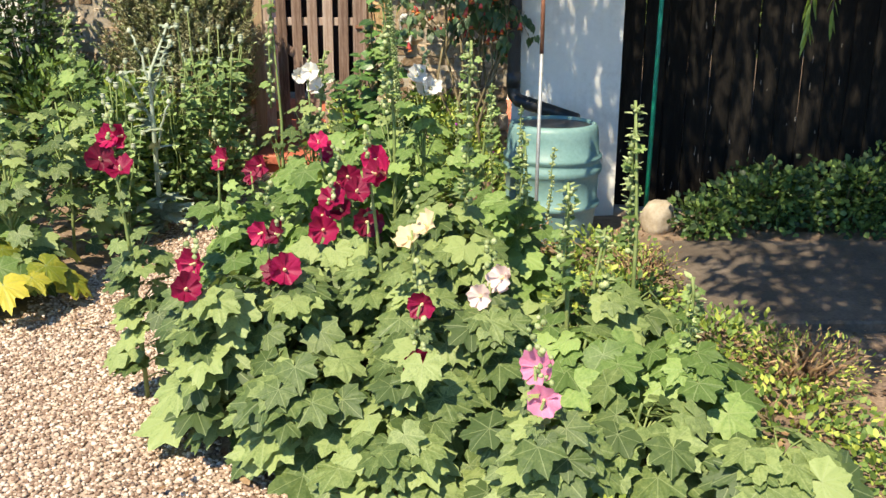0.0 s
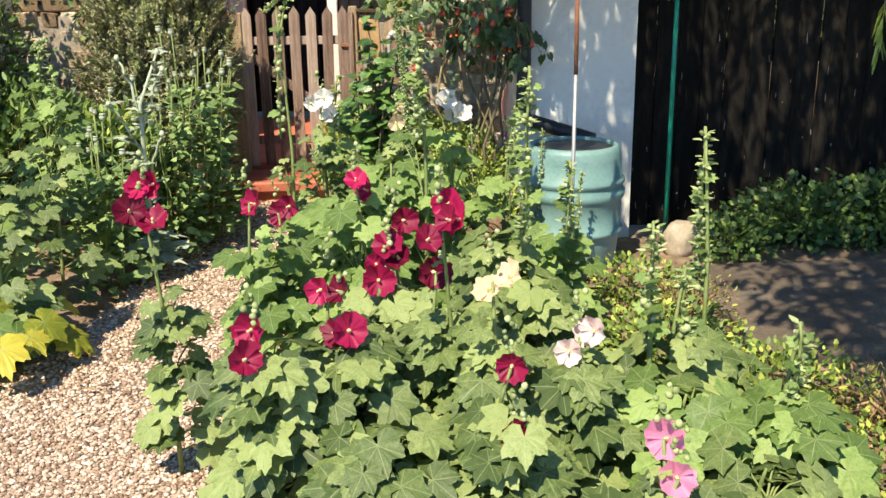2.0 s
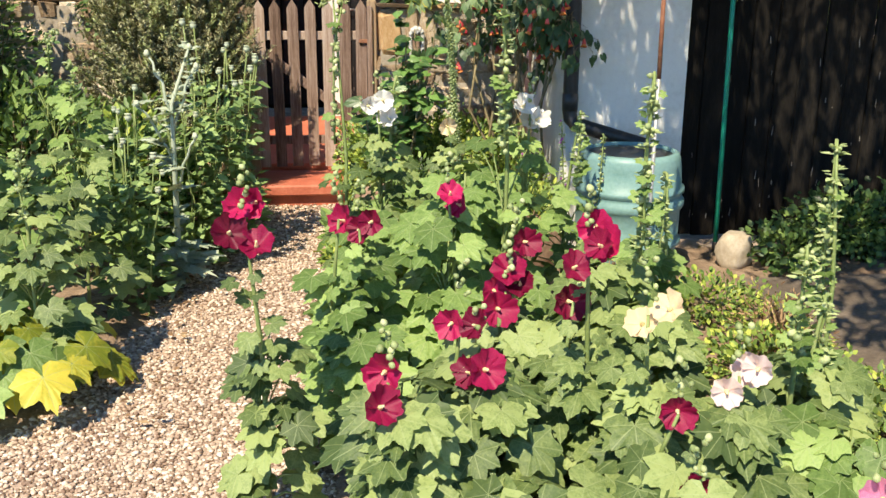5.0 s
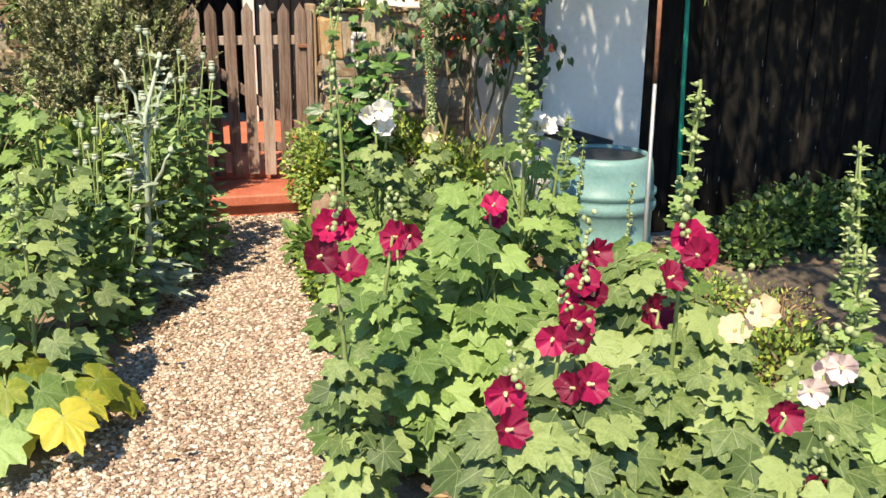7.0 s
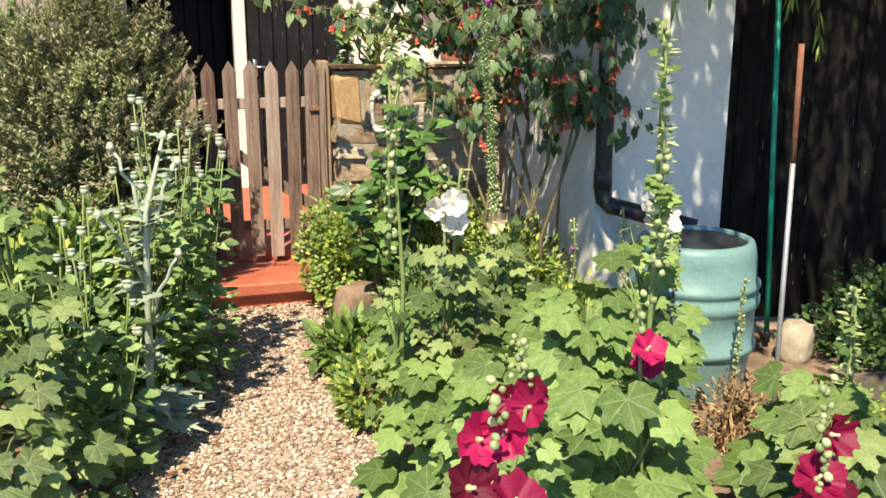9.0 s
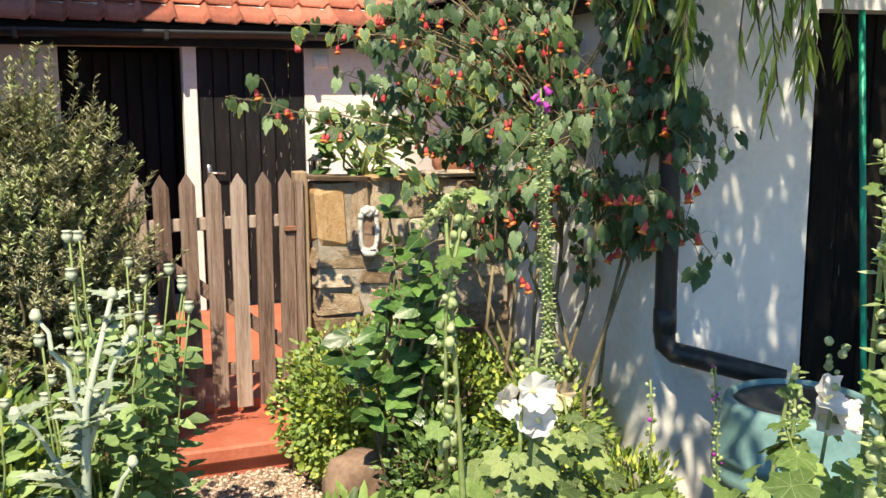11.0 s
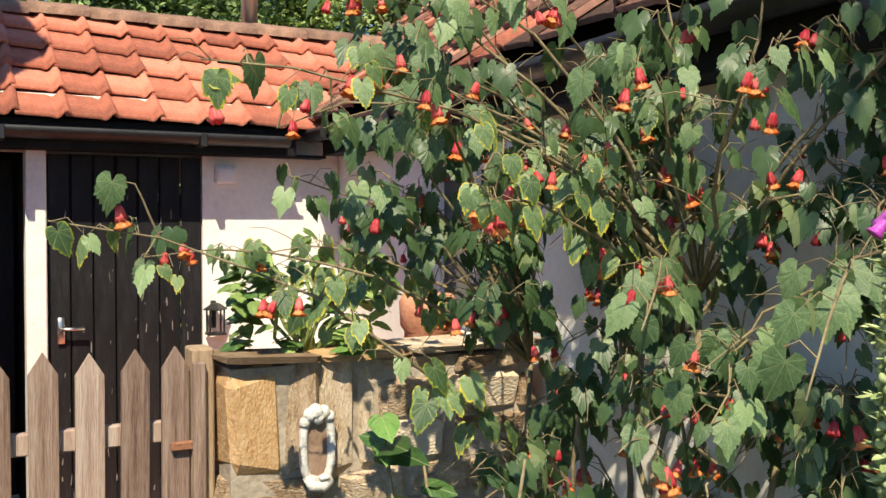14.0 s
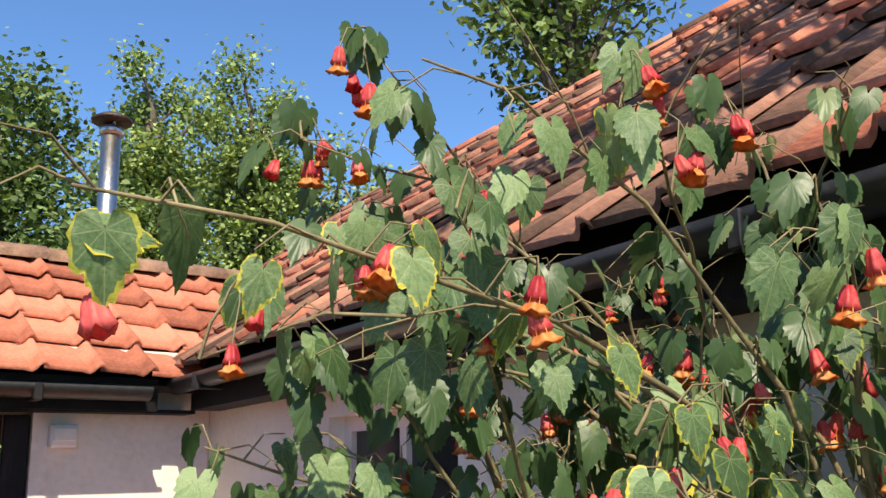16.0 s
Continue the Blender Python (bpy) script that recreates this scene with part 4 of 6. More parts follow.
LEAF = {k: [palmate("leaf", M[m], s + i, keys, cup, wave, M["leaf_yellow"] if k == "edged" else None) for i in range(4)] for k, m, s, keys, cup, wave in (
    ("holly", "leaf", 100, HOLLY, 0.16, 0.05), ("light", "leaf_light", 120, HOLLY, 0.16, 0.05), ("yellow", "leaf_yellow", 140, HOLLY, 0.2, 0.06),
    ("abutilon", "abutilon_leaf", 160, POINTED, 0.25, 0.03), ("edged", "abutilon_leaf", 180, POINTED, 0.25, 0.03), ("glossy", "glossy_leaf", 200, ROUND, 0.35, 0.03), ("fresh", "leaf_light", 240, ROUND, 0.3, 0.03),
    ("silver", "silver_leaf", 220, ((0, 1.3), (5, 1.0), (9, 1.08), (14, 0.74), (20, 0.82), (26, 0.5), (36, 0.58), (46, 0.34), (60, 0.36), (90, 0.18), (140, 0.12)), 0.2, 0.05))}


def bloom(name, mat, seed, depth=0.62, lobes=5, ruffle=0.17):
    """An open mallow flower of unit radius that looks along +z: overlapping crinkled petals."""
    r = rng(seed)
    V, F = [], []
    rows, cols = (0.08, 0.32, 0.6, 0.84, 1.0), 9
    for j in range(lobes):
        mid = 2 * math.pi * j / lobes + r.uniform(-0.12, 0.12)
        b, ph, size = len(V), r.uniform(0, 6), r.uniform(0.9, 1.08)
        lean = r.uniform(-0.3, 0.14)
        for q in rows:
            for k in range(cols):
                u = 2 * k / (cols - 1) - 1
                a = mid + u * 0.82
                edge = size * (1 - 0.16 * abs(u) ** 3 - 0.05 * (1 - abs(u)) ** 2 + 0.07 * q * math.sin(8 * u + 1.7 * ph))
                z = depth * q ** 1.5 + q * q * (ruffle * math.sin(4.3 * u + ph) + 0.5 * ruffle * math.sin(9 * u + 2 * ph) + lean) + 0.06 * u * q + r.uniform(-0.02, 0.02) * q
                V.append((q * edge * math.cos(a), q * edge * math.sin(a), z - depth))
        for i in range(len(rows) - 1):
            for k in range(cols - 1):
                p = b + i * cols + k
                F.append((p, p + 1, p + cols + 1, p + cols))
    return mesh(name, V, F, mat)


PETALS = {c: [bloom("petals", M[c], s + i) for i in range(3)] for s, c in ((300, "crimson"), (310, "cream"), (320, "blush"), (330, "pink"), (340, "white_petal"))}
STAMEN = mesh("stamen", *lathe([(0.0, -0.62), (0.15, -0.58), (0.10, -0.45), (0.075, -0.3), (0.07, -0.14), (0.0, -0.1)], 8), M["stamen"])
CALYX = mesh("calyx", *lathe([(0.0, -0.92), (0.12, -0.88), (0.2, -0.76), (0.24, -0.62)], 8), M["stem"])


def bud_geo(g, p, s, r, i=0):
    """A small pointed bud."""
    V, F = lathe([(0.0, -0.5), (0.36, -0.35), (0.5, 0.0), (0.36, 0.35), (0.0, 0.6)], 6)
    e = Euler((r.uniform(-0.9, 0.9), r.uniform(-0.9, 0.9), 0)).to_matrix()
    g.add([tuple(Vector(p) + (e @ Vector(v)) * s) for v in V], F, i)


def bracts(g, pts, u0, u1, count, size, r, i=0):
    """Small pointed leaves round a spike."""
    n = len(pts) - 1
    V, F, idx = [], [], []
    for k in range(count):
        u = r.uniform(u0, u1)
        j = min(n - 1, int(u * n))
        q = pts[j].lerp(pts[j + 1], u * n - j)
        a = r.uniform(0, 6.28)
        out = Vector((math.cos(a), math.sin(a), r.uniform(-0.1, 0.7)))
        leaf_cloud(V, F, idx, q + out * 0.008, out, Vector((0, 0, 1)) + SUNV * 0.5, size * r.uniform(0.6, 1.3), 0.5)
    g.add(V, F, i)


def add_bloom(plant, at, colour, s, towards, r):
    """One flower with its petals, stamen and calyx; at is in the plant's own frame."""
    d = Vector(towards).normalized()
    fl = part("flower", r.choice(PETALS[colour]), plant, facing(at, d.orthogonal(), d, s))
    part("stamen", STAMEN, fl)
    part("calyx", CALYX, fl)
    return fl


def scatter_leaves(plant, kind, spots, r):
    """Leaf objects at (place, tip direction, normal, size)."""
    for p, tip, nrm, s in spots:
        part("leaf", r.choice(LEAF[kind]), plant, facing(p, tip, nrm, s))


def hollyhock(base, height, spread, count, seed, label, flowers=(), spikes=(), kind="holly", size=(0.068, 0.112), group="hollyhocks in the bed", low=0.06, face=(-0.25, -0.75, 0.3)):
    """A hollyhock: stem, stalked lobed leaves, open flowers and bud spikes. flowers: (x, y, z, colour, number); spikes: (x, y, z of the tip, droop)."""
    r = rng(seed)
    b = Vector(base)
    pl = thing("hollyhock", base, label, "hollyhock", group)
    st = Geo()
    stems = []
    tips = [Vector(f[:3]) - b for f in flowers] + [Vector(s[:3]) - b for s in spikes]
    if not tips:
        tips = [Vector((r.uniform(-0.05, 0.05), r.uniform(-0.05, 0.05), height))]
    for tp in tips:
        root = Vector((tp.x * 0.7 + r.uniform(-0.05, 0.05), tp.y * 0.7 + r.uniform(-0.05, 0.05), 0))
        mid = root.lerp(tp, 0.5) + Vector((r.uniform(-0.04, 0.04), r.uniform(-0.04, 0.04), 0.05))
        pts = [root, root.lerp(mid, 0.5), mid, mid.lerp(tp, 0.5) + Vector((0, 0, 0.015)), tp]
        part("stem", mesh("stem", *tube(pts, [0.010, 0.009, 0.008, 0.006, 0.004], 6), M["stem"]), pl)
        stems.append(pts)
    spots = []
    sunny = SUNV
    for k in range(count):
        pts = r.choice(stems)
        h = low + (height - low) * r.random() ** 0.75
        az = r.uniform(0, 6.283)
        reach = spread * (0.35 + 0.65 * r.random()) * (1.05 - 0.55 * h / max(height, 0.1))
        root = pts[0].lerp(pts[-1], min(0.9, h / max(0.1, pts[-1].z) * 0.75))
        out = Vector((math.cos(az), math.sin(az), 0))
        p = Vector((root.x, root.y, 0)) * 0.8 + out * reach
        p.z = h + r.uniform(-0.03, 0.03)
        nrm = (Vector((0, -0.15, 0.45)) + out * r.uniform(0.1, 0.7) + sunny * 0.75 + Vector((r.uniform(-0.35, 0.35), r.uniform(-0.35, 0.35), 0))).normalized()
        tip = (out + Vector((r.uniform(-0.5, 0.5), r.uniform(-0.5, 0.5), -0.35))).normalized()
        s = r.uniform(*size) * 1.13 * (1.15 - 0.38 * h / max(height, 0.1))
        spots.append((p, tip, nrm, s))
        if k % 2 == 0:
            st.add(*tube([root, root.lerp(p, 0.5) + Vector((0, 0, 0.02)), p], [0.004, 0.0035, 0.003], 4, False))
    tagged(part("leaf_stalk", st.mesh("leaf_stalk", M["stem"]), pl), kind="stuff")
    scatter_leaves(pl, kind, spots, r)
    for f in flowers:
        c, num = f[3], f[4]
        at = Vector(f[:3]) - b
        for k in range(num):
            off = Vector((0, 0, 0)) if num == 1 else Vector((0.036 * math.cos(2.4 * k + seed), 0.03 * math.sin(2.4 * k + seed) - 0.02, 0.032 * math.sin(2.1 * k + 1.3 * seed) * (0.6 + 0.25 * num)))
            d = Vector(face) + Vector((r.uniform(-0.7, 0.7), r.uniform(-0.35, 0.35), r.uniform(-0.35, 0.5)))
            add_bloom(pl, at + off, c, r.uniform(0.042, 0.054), d, r)
        for k in range(11):
            u = r.uniform(0.35, 0.95)
            q = Vector((at.x * (0.7 + 0.3 * u), at.y * (0.7 + 0.3 * u), at.z * u))
            out = Vector((r.uniform(-1, 1), r.uniform(-1, 0.6), r.uniform(-0.3, 0.3))).normalized()
            part("leaf", r.choice(LEAF[kind]), pl, facing(q + out * r.uniform(0.02, 0.06), out + Vector((0, 0, -0.4)), SUNV + out * 0.4, r.uniform(0.03, 0.06) * (1.25 - 0.6 * u)))
        bd = Geo()
        for k in range(9):
            bud_geo(bd, at + Vector((r.uniform(-0.02, 0.02), r.uniform(-0.02, 0.02), 0.05 + 0.012 * k)), r.uniform(0.012, 0.022), r)
        tagged(part("bud", bd.mesh("bud", M["bud"]), pl), kind="stuff")
    for s in spikes:
        tp = Vector(s[:3]) - b
        ln = s[4] if len(s) > 4 else 0.35
        start = tp - Vector((r.uniform(-0.02, 0.02), 0.02, ln))
        pts = bend(start, tp, 0.0, 0.008, 6, r)
        if s[3]:
            pts = [start, start.lerp(tp, 0.5) + Vector((0, 0, 0.1)), tp + Vector((0.05, 0, 0.05)), tp + Vector((0, 0, 0.03)), tp + Vector((-0.06, 0, -0.03))]
        bd = Geo()
        bd.add(*tube(pts, 0.005, 5), 1)
        for k in range(int(ln * (130 if s[3] else 75))):
            u = r.random()
            i = min(len(pts) - 2, int(u * (len(pts) - 1)))
            q = pts[i].lerp(pts[i + 1], u * (len(pts) - 1) - i)
            a = r.uniform(0, 6.28)
            bud_geo(bd, q + Vector((math.cos(a), math.sin(a), 0)) * 0.014, r.uniform(0.018, 0.031) * (0.85 if s[3] else 1.0) * (1.15 - 0.55 * u), r)
        for k in range(int(ln * (9 if s[3] else 30))):
            u = r.random() * 0.9
            i = min(len(pts) - 2, int(u * (len(pts) - 1)))
            q = pts[i].lerp(pts[i + 1], u * (len(pts) - 1) - i)
            out = Vector((r.uniform(-1, 1), r.uniform(-1, 0.6), r.uniform(-0.3, 0.3))).normalized()
            part("leaf", r.choice(LEAF["light"]), pl, facing(q + out * 0.025, out, SUNV + out * 0.4, r.uniform(0.022, 0.048) * (1.2 - 0.8 * u)))
        bracts(bd, pts, 0.0, 0.97, int(ln * (170 if s[3] else 130)), 0.019 if s[3] else 0.034, r)
        part("bud_spike", bd.mesh("bud_spike", [M["bud"], M["stem"]]), pl, label="pale green bud spike")
    return pl


def leaf_cloud(V, F, idx, p, tip, nrm, s, wid=0.5, mi=0, curl=0.15):
    """One simple six-sided leaf added to lists."""
    tip, nrm = Vector(tip).normalized(), Vector(nrm)
    x = tip.cross(nrm)
    x = x.normalized() if x.length > 1e-4 else tip.orthogonal().normalized()
    z = x.cross(tip)
    b = len(V)
    p = Vector(p)
    for u, w, c in ((0, 0, 0), (0.35, wid, 0), (0.35, -wid, 0), (0.35, 0, -curl * 0.6), (0.72, wid * 0.7, -curl * 0.6), (0.72, -wid * 0.7, -curl * 0.6), (1.0, 0, -curl)):
        V.append(tuple(p + tip * (u * s) + x * (w * s * 0.5) + z * (c * s)))
    F += [(b, b + 3, b + 1), (b, b + 2, b + 3), (b + 1, b + 3, b + 6, b + 4), (b + 3, b + 2, b + 5, b + 6)]
    idx += [mi] * 4


def bush(name, at, radii, count, leaf, wid, mats, seed, label, category, stems=14, hollow=0.35, lumps=0.35, upright=0.2, kind="", group="", stem_mat="wood_stem", blooms=()):
    """A leafy shrub: woody stems and a crown of many small leaves with an uneven outline."""
    r = rng(seed)
    ob = thing(name, at, label, category, group)
    V, F, idx = [], [], []
    c = Vector((0, 0, radii[2]))
    k = 0
    while k < count:
        d = Vector((r.gauss(0, 1), r.gauss(0, 1), r.gauss(0, 1))).normalized()
        lump = 1 + lumps * noise.noise(d * 2.2 + Vector((seed, 0, 0))) + 0.5 * lumps * noise.noise(d * 5.5 + Vector((0, seed, 0)))
        q = (hollow + (1 - hollow) * r.random() ** 0.6) * lump
        p = c + Vector((d.x * radii[0] * q, d.y * radii[1] * q, d.z * radii[2] * q))
        if p.z < 0.01:
            continue
        if noise.noise(p * (1.2 / max(radii)) * 4 + Vector((seed * 2, 1, 0))) < -0.28:
            if r.random() < 0.8:
                continue
        tip = (d + Vector((r.uniform(-0.7, 0.7), r.uniform(-0.7, 0.7), r.uniform(-0.5, 0.6) + upright))).normalized()
        nrm = (SUNV * 0.5 + d * 0.6 + Vector((r.uniform(-0.6, 0.6), r.uniform(-0.6, 0.6), r.uniform(0, 0.6)))).normalized()
        leaf_cloud(V, F, idx, p, tip, nrm, leaf * r.uniform(0.6, 1.3), wid, r.randrange(len(mats)))
        k += 1
    part("foliage", mesh("foliage", V, F, [M[m] for m in mats], idx), ob)
    st = Geo()
    for k in range(stems):
        d = Vector((r.gauss(0, 1), r.gauss(0, 1), abs(r.gauss(0, 1)) + 0.4)).normalized()
        e = c + Vector((d.x * radii[0], d.y * radii[1], d.z * radii[2])) * 0.8
        st.add(*tube(bend((r.uniform(-0.05, 0.05), r.uniform(-0.05, 0.05), 0), e, 0.05, 0.02, 5, r), [0.012, 0.010, 0.008, 0.006, 0.004, 0.003], 5))
    tagged(part("twig", st.mesh("twig", M[stem_mat]), ob), kind="stuff")
    for m, num, size in blooms:
        g = Geo()
        for k in range(num):
            d = Vector((r.gauss(0, 1), r.gauss(0, 1), abs(r.gauss(0, 1)))).normalized()
            bud_geo(g, c + Vector((d.x * radii[0], d.y * radii[1], d.z * radii[2])) * r.uniform(0.9, 1.08), size * r.uniform(0.7, 1.3), r)
        tagged(part("blossom", g.mesh("blossom", M[m]), ob), kind="stuff")
    return ob


# ---- hollyhocks of the right bed ----
CR = "crimson-flowered hollyhock with broad lobed leaves beside the path"
hollyhock((-0.93, 3.32, 0), 0.62, 0.15, 52, 1, CR, [(-1.12, 3.2, 0.94, "crimson", 4)], size=(0.05, 0.075))
hollyhock((-0.7, 2.97, 0), 0.56, 0.24, 76, 2, CR, [(-0.77, 2.82, 0.64, "crimson", 2)])
hollyhock((-0.52, 3.1, 0), 0.58, 0.26, 80, 3, CR, [(-0.57, 3.02, 0.73, "crimson", 2), (-0.53, 2.98, 0.62, "crimson", 2)])
hollyhock((-0.36, 3.4, 0), 0.6, 0.26, 80, 4, CR, [(-0.4, 3.3, 0.69, "crimson", 3), (-0.37, 3.34, 0.80, "crimson", 2)])
hollyhock((-0.2, 3.2, 0), 0.6, 0.25, 70, 5, CR, [(-0.24, 3.03, 0.91, "crimson", 4), (-0.25, 3.11, 0.72, "crimson", 1)])
hollyhock((-0.08, 3.05, 0), 0.55, 0.25, 70, 6, "cream-flowered hollyhock among crimson ones", [(-0.1, 2.94, 0.74, "cream", 2)])
hollyhock((0.17, 3.05, 0), 0.48, 0.25, 70, 7, "blush-white hollyhock among broad green leaves", [(0.15, 2.92, 0.57, "blush", 3)])
hollyhock((-0.06, 2.85, 0), 0.42, 0.25, 75, 8, CR, [(-0.07, 2.76, 0.55, "crimson", 1), (-0.07, 2.62, 0.42, "crimson", 1)])
hollyhock((0.3, 2.5, 0), 0.34, 0.25, 60, 9, "pink-flowered hollyhock low in the bed", [(0.27, 2.33, 0.44, "pink", 1), (0.25, 2.4, 0.51, "pink", 1)])
hollyhock((-0.42, 2.78, 0), 0.4, 0.25, 75, 10, CR, [(-0.43, 2.65, 0.25, "crimson", 1)])
hollyhock((-0.5, 3.95, 0), 0.75, 0.25, 70, 11, CR, [(-0.5, 3.84, 0.84, "crimson", 2)], (), kind="light")
hollyhock((-0.78, 3.98, 0), 0.62, 0.22, 60, 12, CR, [(-0.8, 3.92, 0.74, "crimson", 2), (-0.87, 3.66, 0.82, "crimson", 1)], kind="light")
hollyhock((-0.62, 4.95, 0), 0.85, 0.24, 70, 13, "white-flowered hollyhock with pale bud spikes", [(-0.68, 4.84, 1.0, "white_petal", 3)], [(-0.6, 4.92, 1.12, 0, 0.25)], size=(0.05, 0.075))
hollyhock((-0.05, 4.6, 0), 0.95, 0.26, 80, 14, "white-flowered hollyhock with a tall bud spike", [(-0.09, 4.5, 1.02, "white_petal", 3)], [(-0.26, 4.22, 1.62, 0, 0.7)], size=(0.05, 0.08), kind="light")
hollyhock((-0.3, 5.35, 0), 0.72, 0.24, 60, 15, "pale yellow hollyhock beside the edging stones", [(-0.32, 5.3, 0.83, "cream", 1)], size=(0.045, 0.07))
hollyhock((-0.35, 4.4, 0), 0.8, 0.27, 80, 16, "leafy hollyhock with no open flowers", (), (), kind="light")
hollyhock((-0.2, 3.8, 0), 0.66, 0.27, 80, 17, "leafy hollyhock with no open flowers", (), [(0.1, 3.6, 1.28, 0, 0.6)])
hollyhock((0.1, 3.5, 0), 0.55, 0.26, 70, 18, "leafy hollyhock with no open flowers", (), ())
hollyhock((0.45, 3.2, 0), 0.45, 0.26, 60, 19, "leafy hollyhock with pale buds", (), [(0.42, 3.15, 0.85, 0, 0.35), (0.58, 3.3, 0.65, 0, 0.25)])
hollyhock((0.42, 2.85, 0), 0.4, 0.26, 60, 20, "leafy hollyhock with pale green new growth", kind="light")
hollyhock((0.62, 2.55, 0), 0.32, 0.27, 60, 21, "low leafy hollyhock at the edge of the bed")
hollyhock((0.75, 2.9, 0), 0.36, 0.26, 55, 22, "leafy hollyhock with pale buds", (), [(0.8, 2.9, 0.6, 0, 0.3)], kind="light")
hollyhock((0.9, 2.4, 0), 0.26, 0.28, 55, 23, "low leafy hollyhock at the edge of the bed")
hollyhock((-0.65, 4.4, 0), 0.6, 0.22, 60, 24, "leafy hollyhock leaning over the gravel", kind="light")
hollyhock((-0.15, 2.5, 0), 0.26, 0.24, 45, 25, "low leafy hollyhock at the edge of the gravel")
hollyhock((-0.2, 4.95, 0), 0.66, 0.28, 70, 26, "leafy hollyhock beside the water butt", (), (), kind="light")
hollyhock((0.2, 4.2, 0), 0.55, 0.28, 70, 27, "leafy hollyhock beside the metal stake", (), [(0.35, 4.1, 0.85, 0, 0.3)], kind="light")
hollyhock((0.95, 3.6, 0), 0.3, 0.2, 25, 28, "slender hollyhock with a tall bud spike", (), [(0.72, 3.6, 1.06, 0, 0.6)])
hollyhock((-0.8, 4.98, 0), 0.75, 0.16, 22, 29, "hollyhock with a nodding pale bud spike", (), [(-0.86, 4.86, 1.44, 1, 0.6)], size=(0.035, 0.05))
hollyhock((-0.5, 5.75, 0), 0.4, 0.26, 45, 31, "young leafy hollyhock at the edge of the gravel", kind="light")
hollyhock((0.2, 5.1, 0), 0.6, 0.22, 45, 32, "leafy hollyhock beside the water butt", (), [(0.25, 5.0, 0.95, 0, 0.35)], kind="light", size=(0.04, 0.065))

hollyhock((-0.82, 3.65, 0), 0.46, 0.2, 46, 33, "leafy hollyhock leaning over the gravel", kind="light")
hollyhock((-0.8, 4.75, 0), 0.5, 0.2, 46, 35, "leafy hollyhock leaning over the gravel", kind="light")
bush("border_herb", (-0.78, 5.5, 0.0), (0.16, 0.3, 0.12), 900, 0.05, 0.45, ["mid_leaf", "herb_leaf"], 160, "low green leaves at the edge of the gravel", "weeds", 5)
bush("border_herb", (-0.72, 6.1, 0.0), (0.2, 0.2, 0.1), 500, 0.09, 0.35, ["mid_leaf"], 161, "low strap-like leaves at the edge of the gravel", "weeds", 5)

# ---- left bed ----
LB = "hollyhocks in the far bed"
for k, (x, y, h, n) in enumerate(((-2.05, 4.35, 0.75, 60), (-2.35, 4.7, 0.95, 70), (-2.05, 5.0, 0.85, 60), (-2.6, 5.2, 1.1, 75), (-2.15, 5.6, 0.95, 60), (-2.75, 4.5, 1.0, 60), (-3.0, 5.6, 1.2, 60), (-2.4, 6.2, 1.0, 60), (-3.2, 4.9, 1.1, 50))):
    hollyhock((x, y, 0), h, 0.27, n, 50 + k, "tall leafy hollyhock without open flowers by the stone wall", (), [(x + 0.03, y, h + 0.18, k % 2, 0.25)] if k % 3 != 2 else (), group=LB, size=(0.05, 0.08), kind="light" if k % 3 == 1 else "holly")
hollyhock((-2.75, 5.9, 0), 1.0, 0.22, 40, 70, "hollyhock with one coral-pink flower before the wall", [(-2.78, 5.85, 1.32, "pink", 1)], group=LB)
rh = thing("rhubarb", (-2.1, 4.2, 0), "low plant with broad yellowing leaves at the gravel's edge", "rhubarb")
r = rng(77)
spots, sg = [], Geo()
for k in range(44):
    az, q = r.uniform(0, 6.28), r.uniform(0.05, 0.34)
    p = Vector((math.cos(az) * q * 1.1, math.sin(az) * q, 0.10 + 0.22 * r.random() * (1 - q)))
    out = Vector((math.cos(az), math.sin(az), 0))
    spots.append((p, out + Vector((0, 0, -0.7)), out * 0.8 + Vector((0, -0.3, 0.7)), r.uniform(0.09, 0.13)))
    sg.add(*tube([(0, 0, 0), p * 0.6 + Vector((0, 0, 0.04)), p], 0.005, 5))
tagged(part("leaf_stalk", sg.mesh("leaf_stalk", M["stem"]), rh), kind="stuff")
scatter_leaves(rh, "yellow", spots[:30], r)
scatter_leaves(rh, "light", spots[30:], r)

th = thing("cotton_thistle", (-1.66, 5.47, 0), "tall silvery-white woolly thistle beside the gravel path", "thistle")
r = rng(81)
tg = Geo()
spine = [(0, 0, 0), (0.01, -0.04, 0.35), (0.03, -0.1, 0.75), (0.04, -0.13, 0.95), (0.12, 0.0, 1.2)]
tg.add(*tube(spine, [0.016, 0.015, 0.012, 0.009, 0.006], 8))
arms = [((0.03, -0.08, 0.65), (-0.12, -0.12, 0.95)), ((0.03, -0.1, 0.8), (0.16, -0.1, 1.12)), ((0.02, -0.05, 0.5), (0.14, -0.15, 0.8)), ((0.04, -0.12, 0.9), (-0.06, -0.1, 1.18))]
for a, b in arms:
    tg.add(*tube(bend(a, b, 0.03, 0.01, 5, r), [0.008, 0.008, 0.007, 0.007, 0.006, 0.005], 6))
part("stem", tg.mesh("stem", M["silver_leaf"]), th)
spots = []
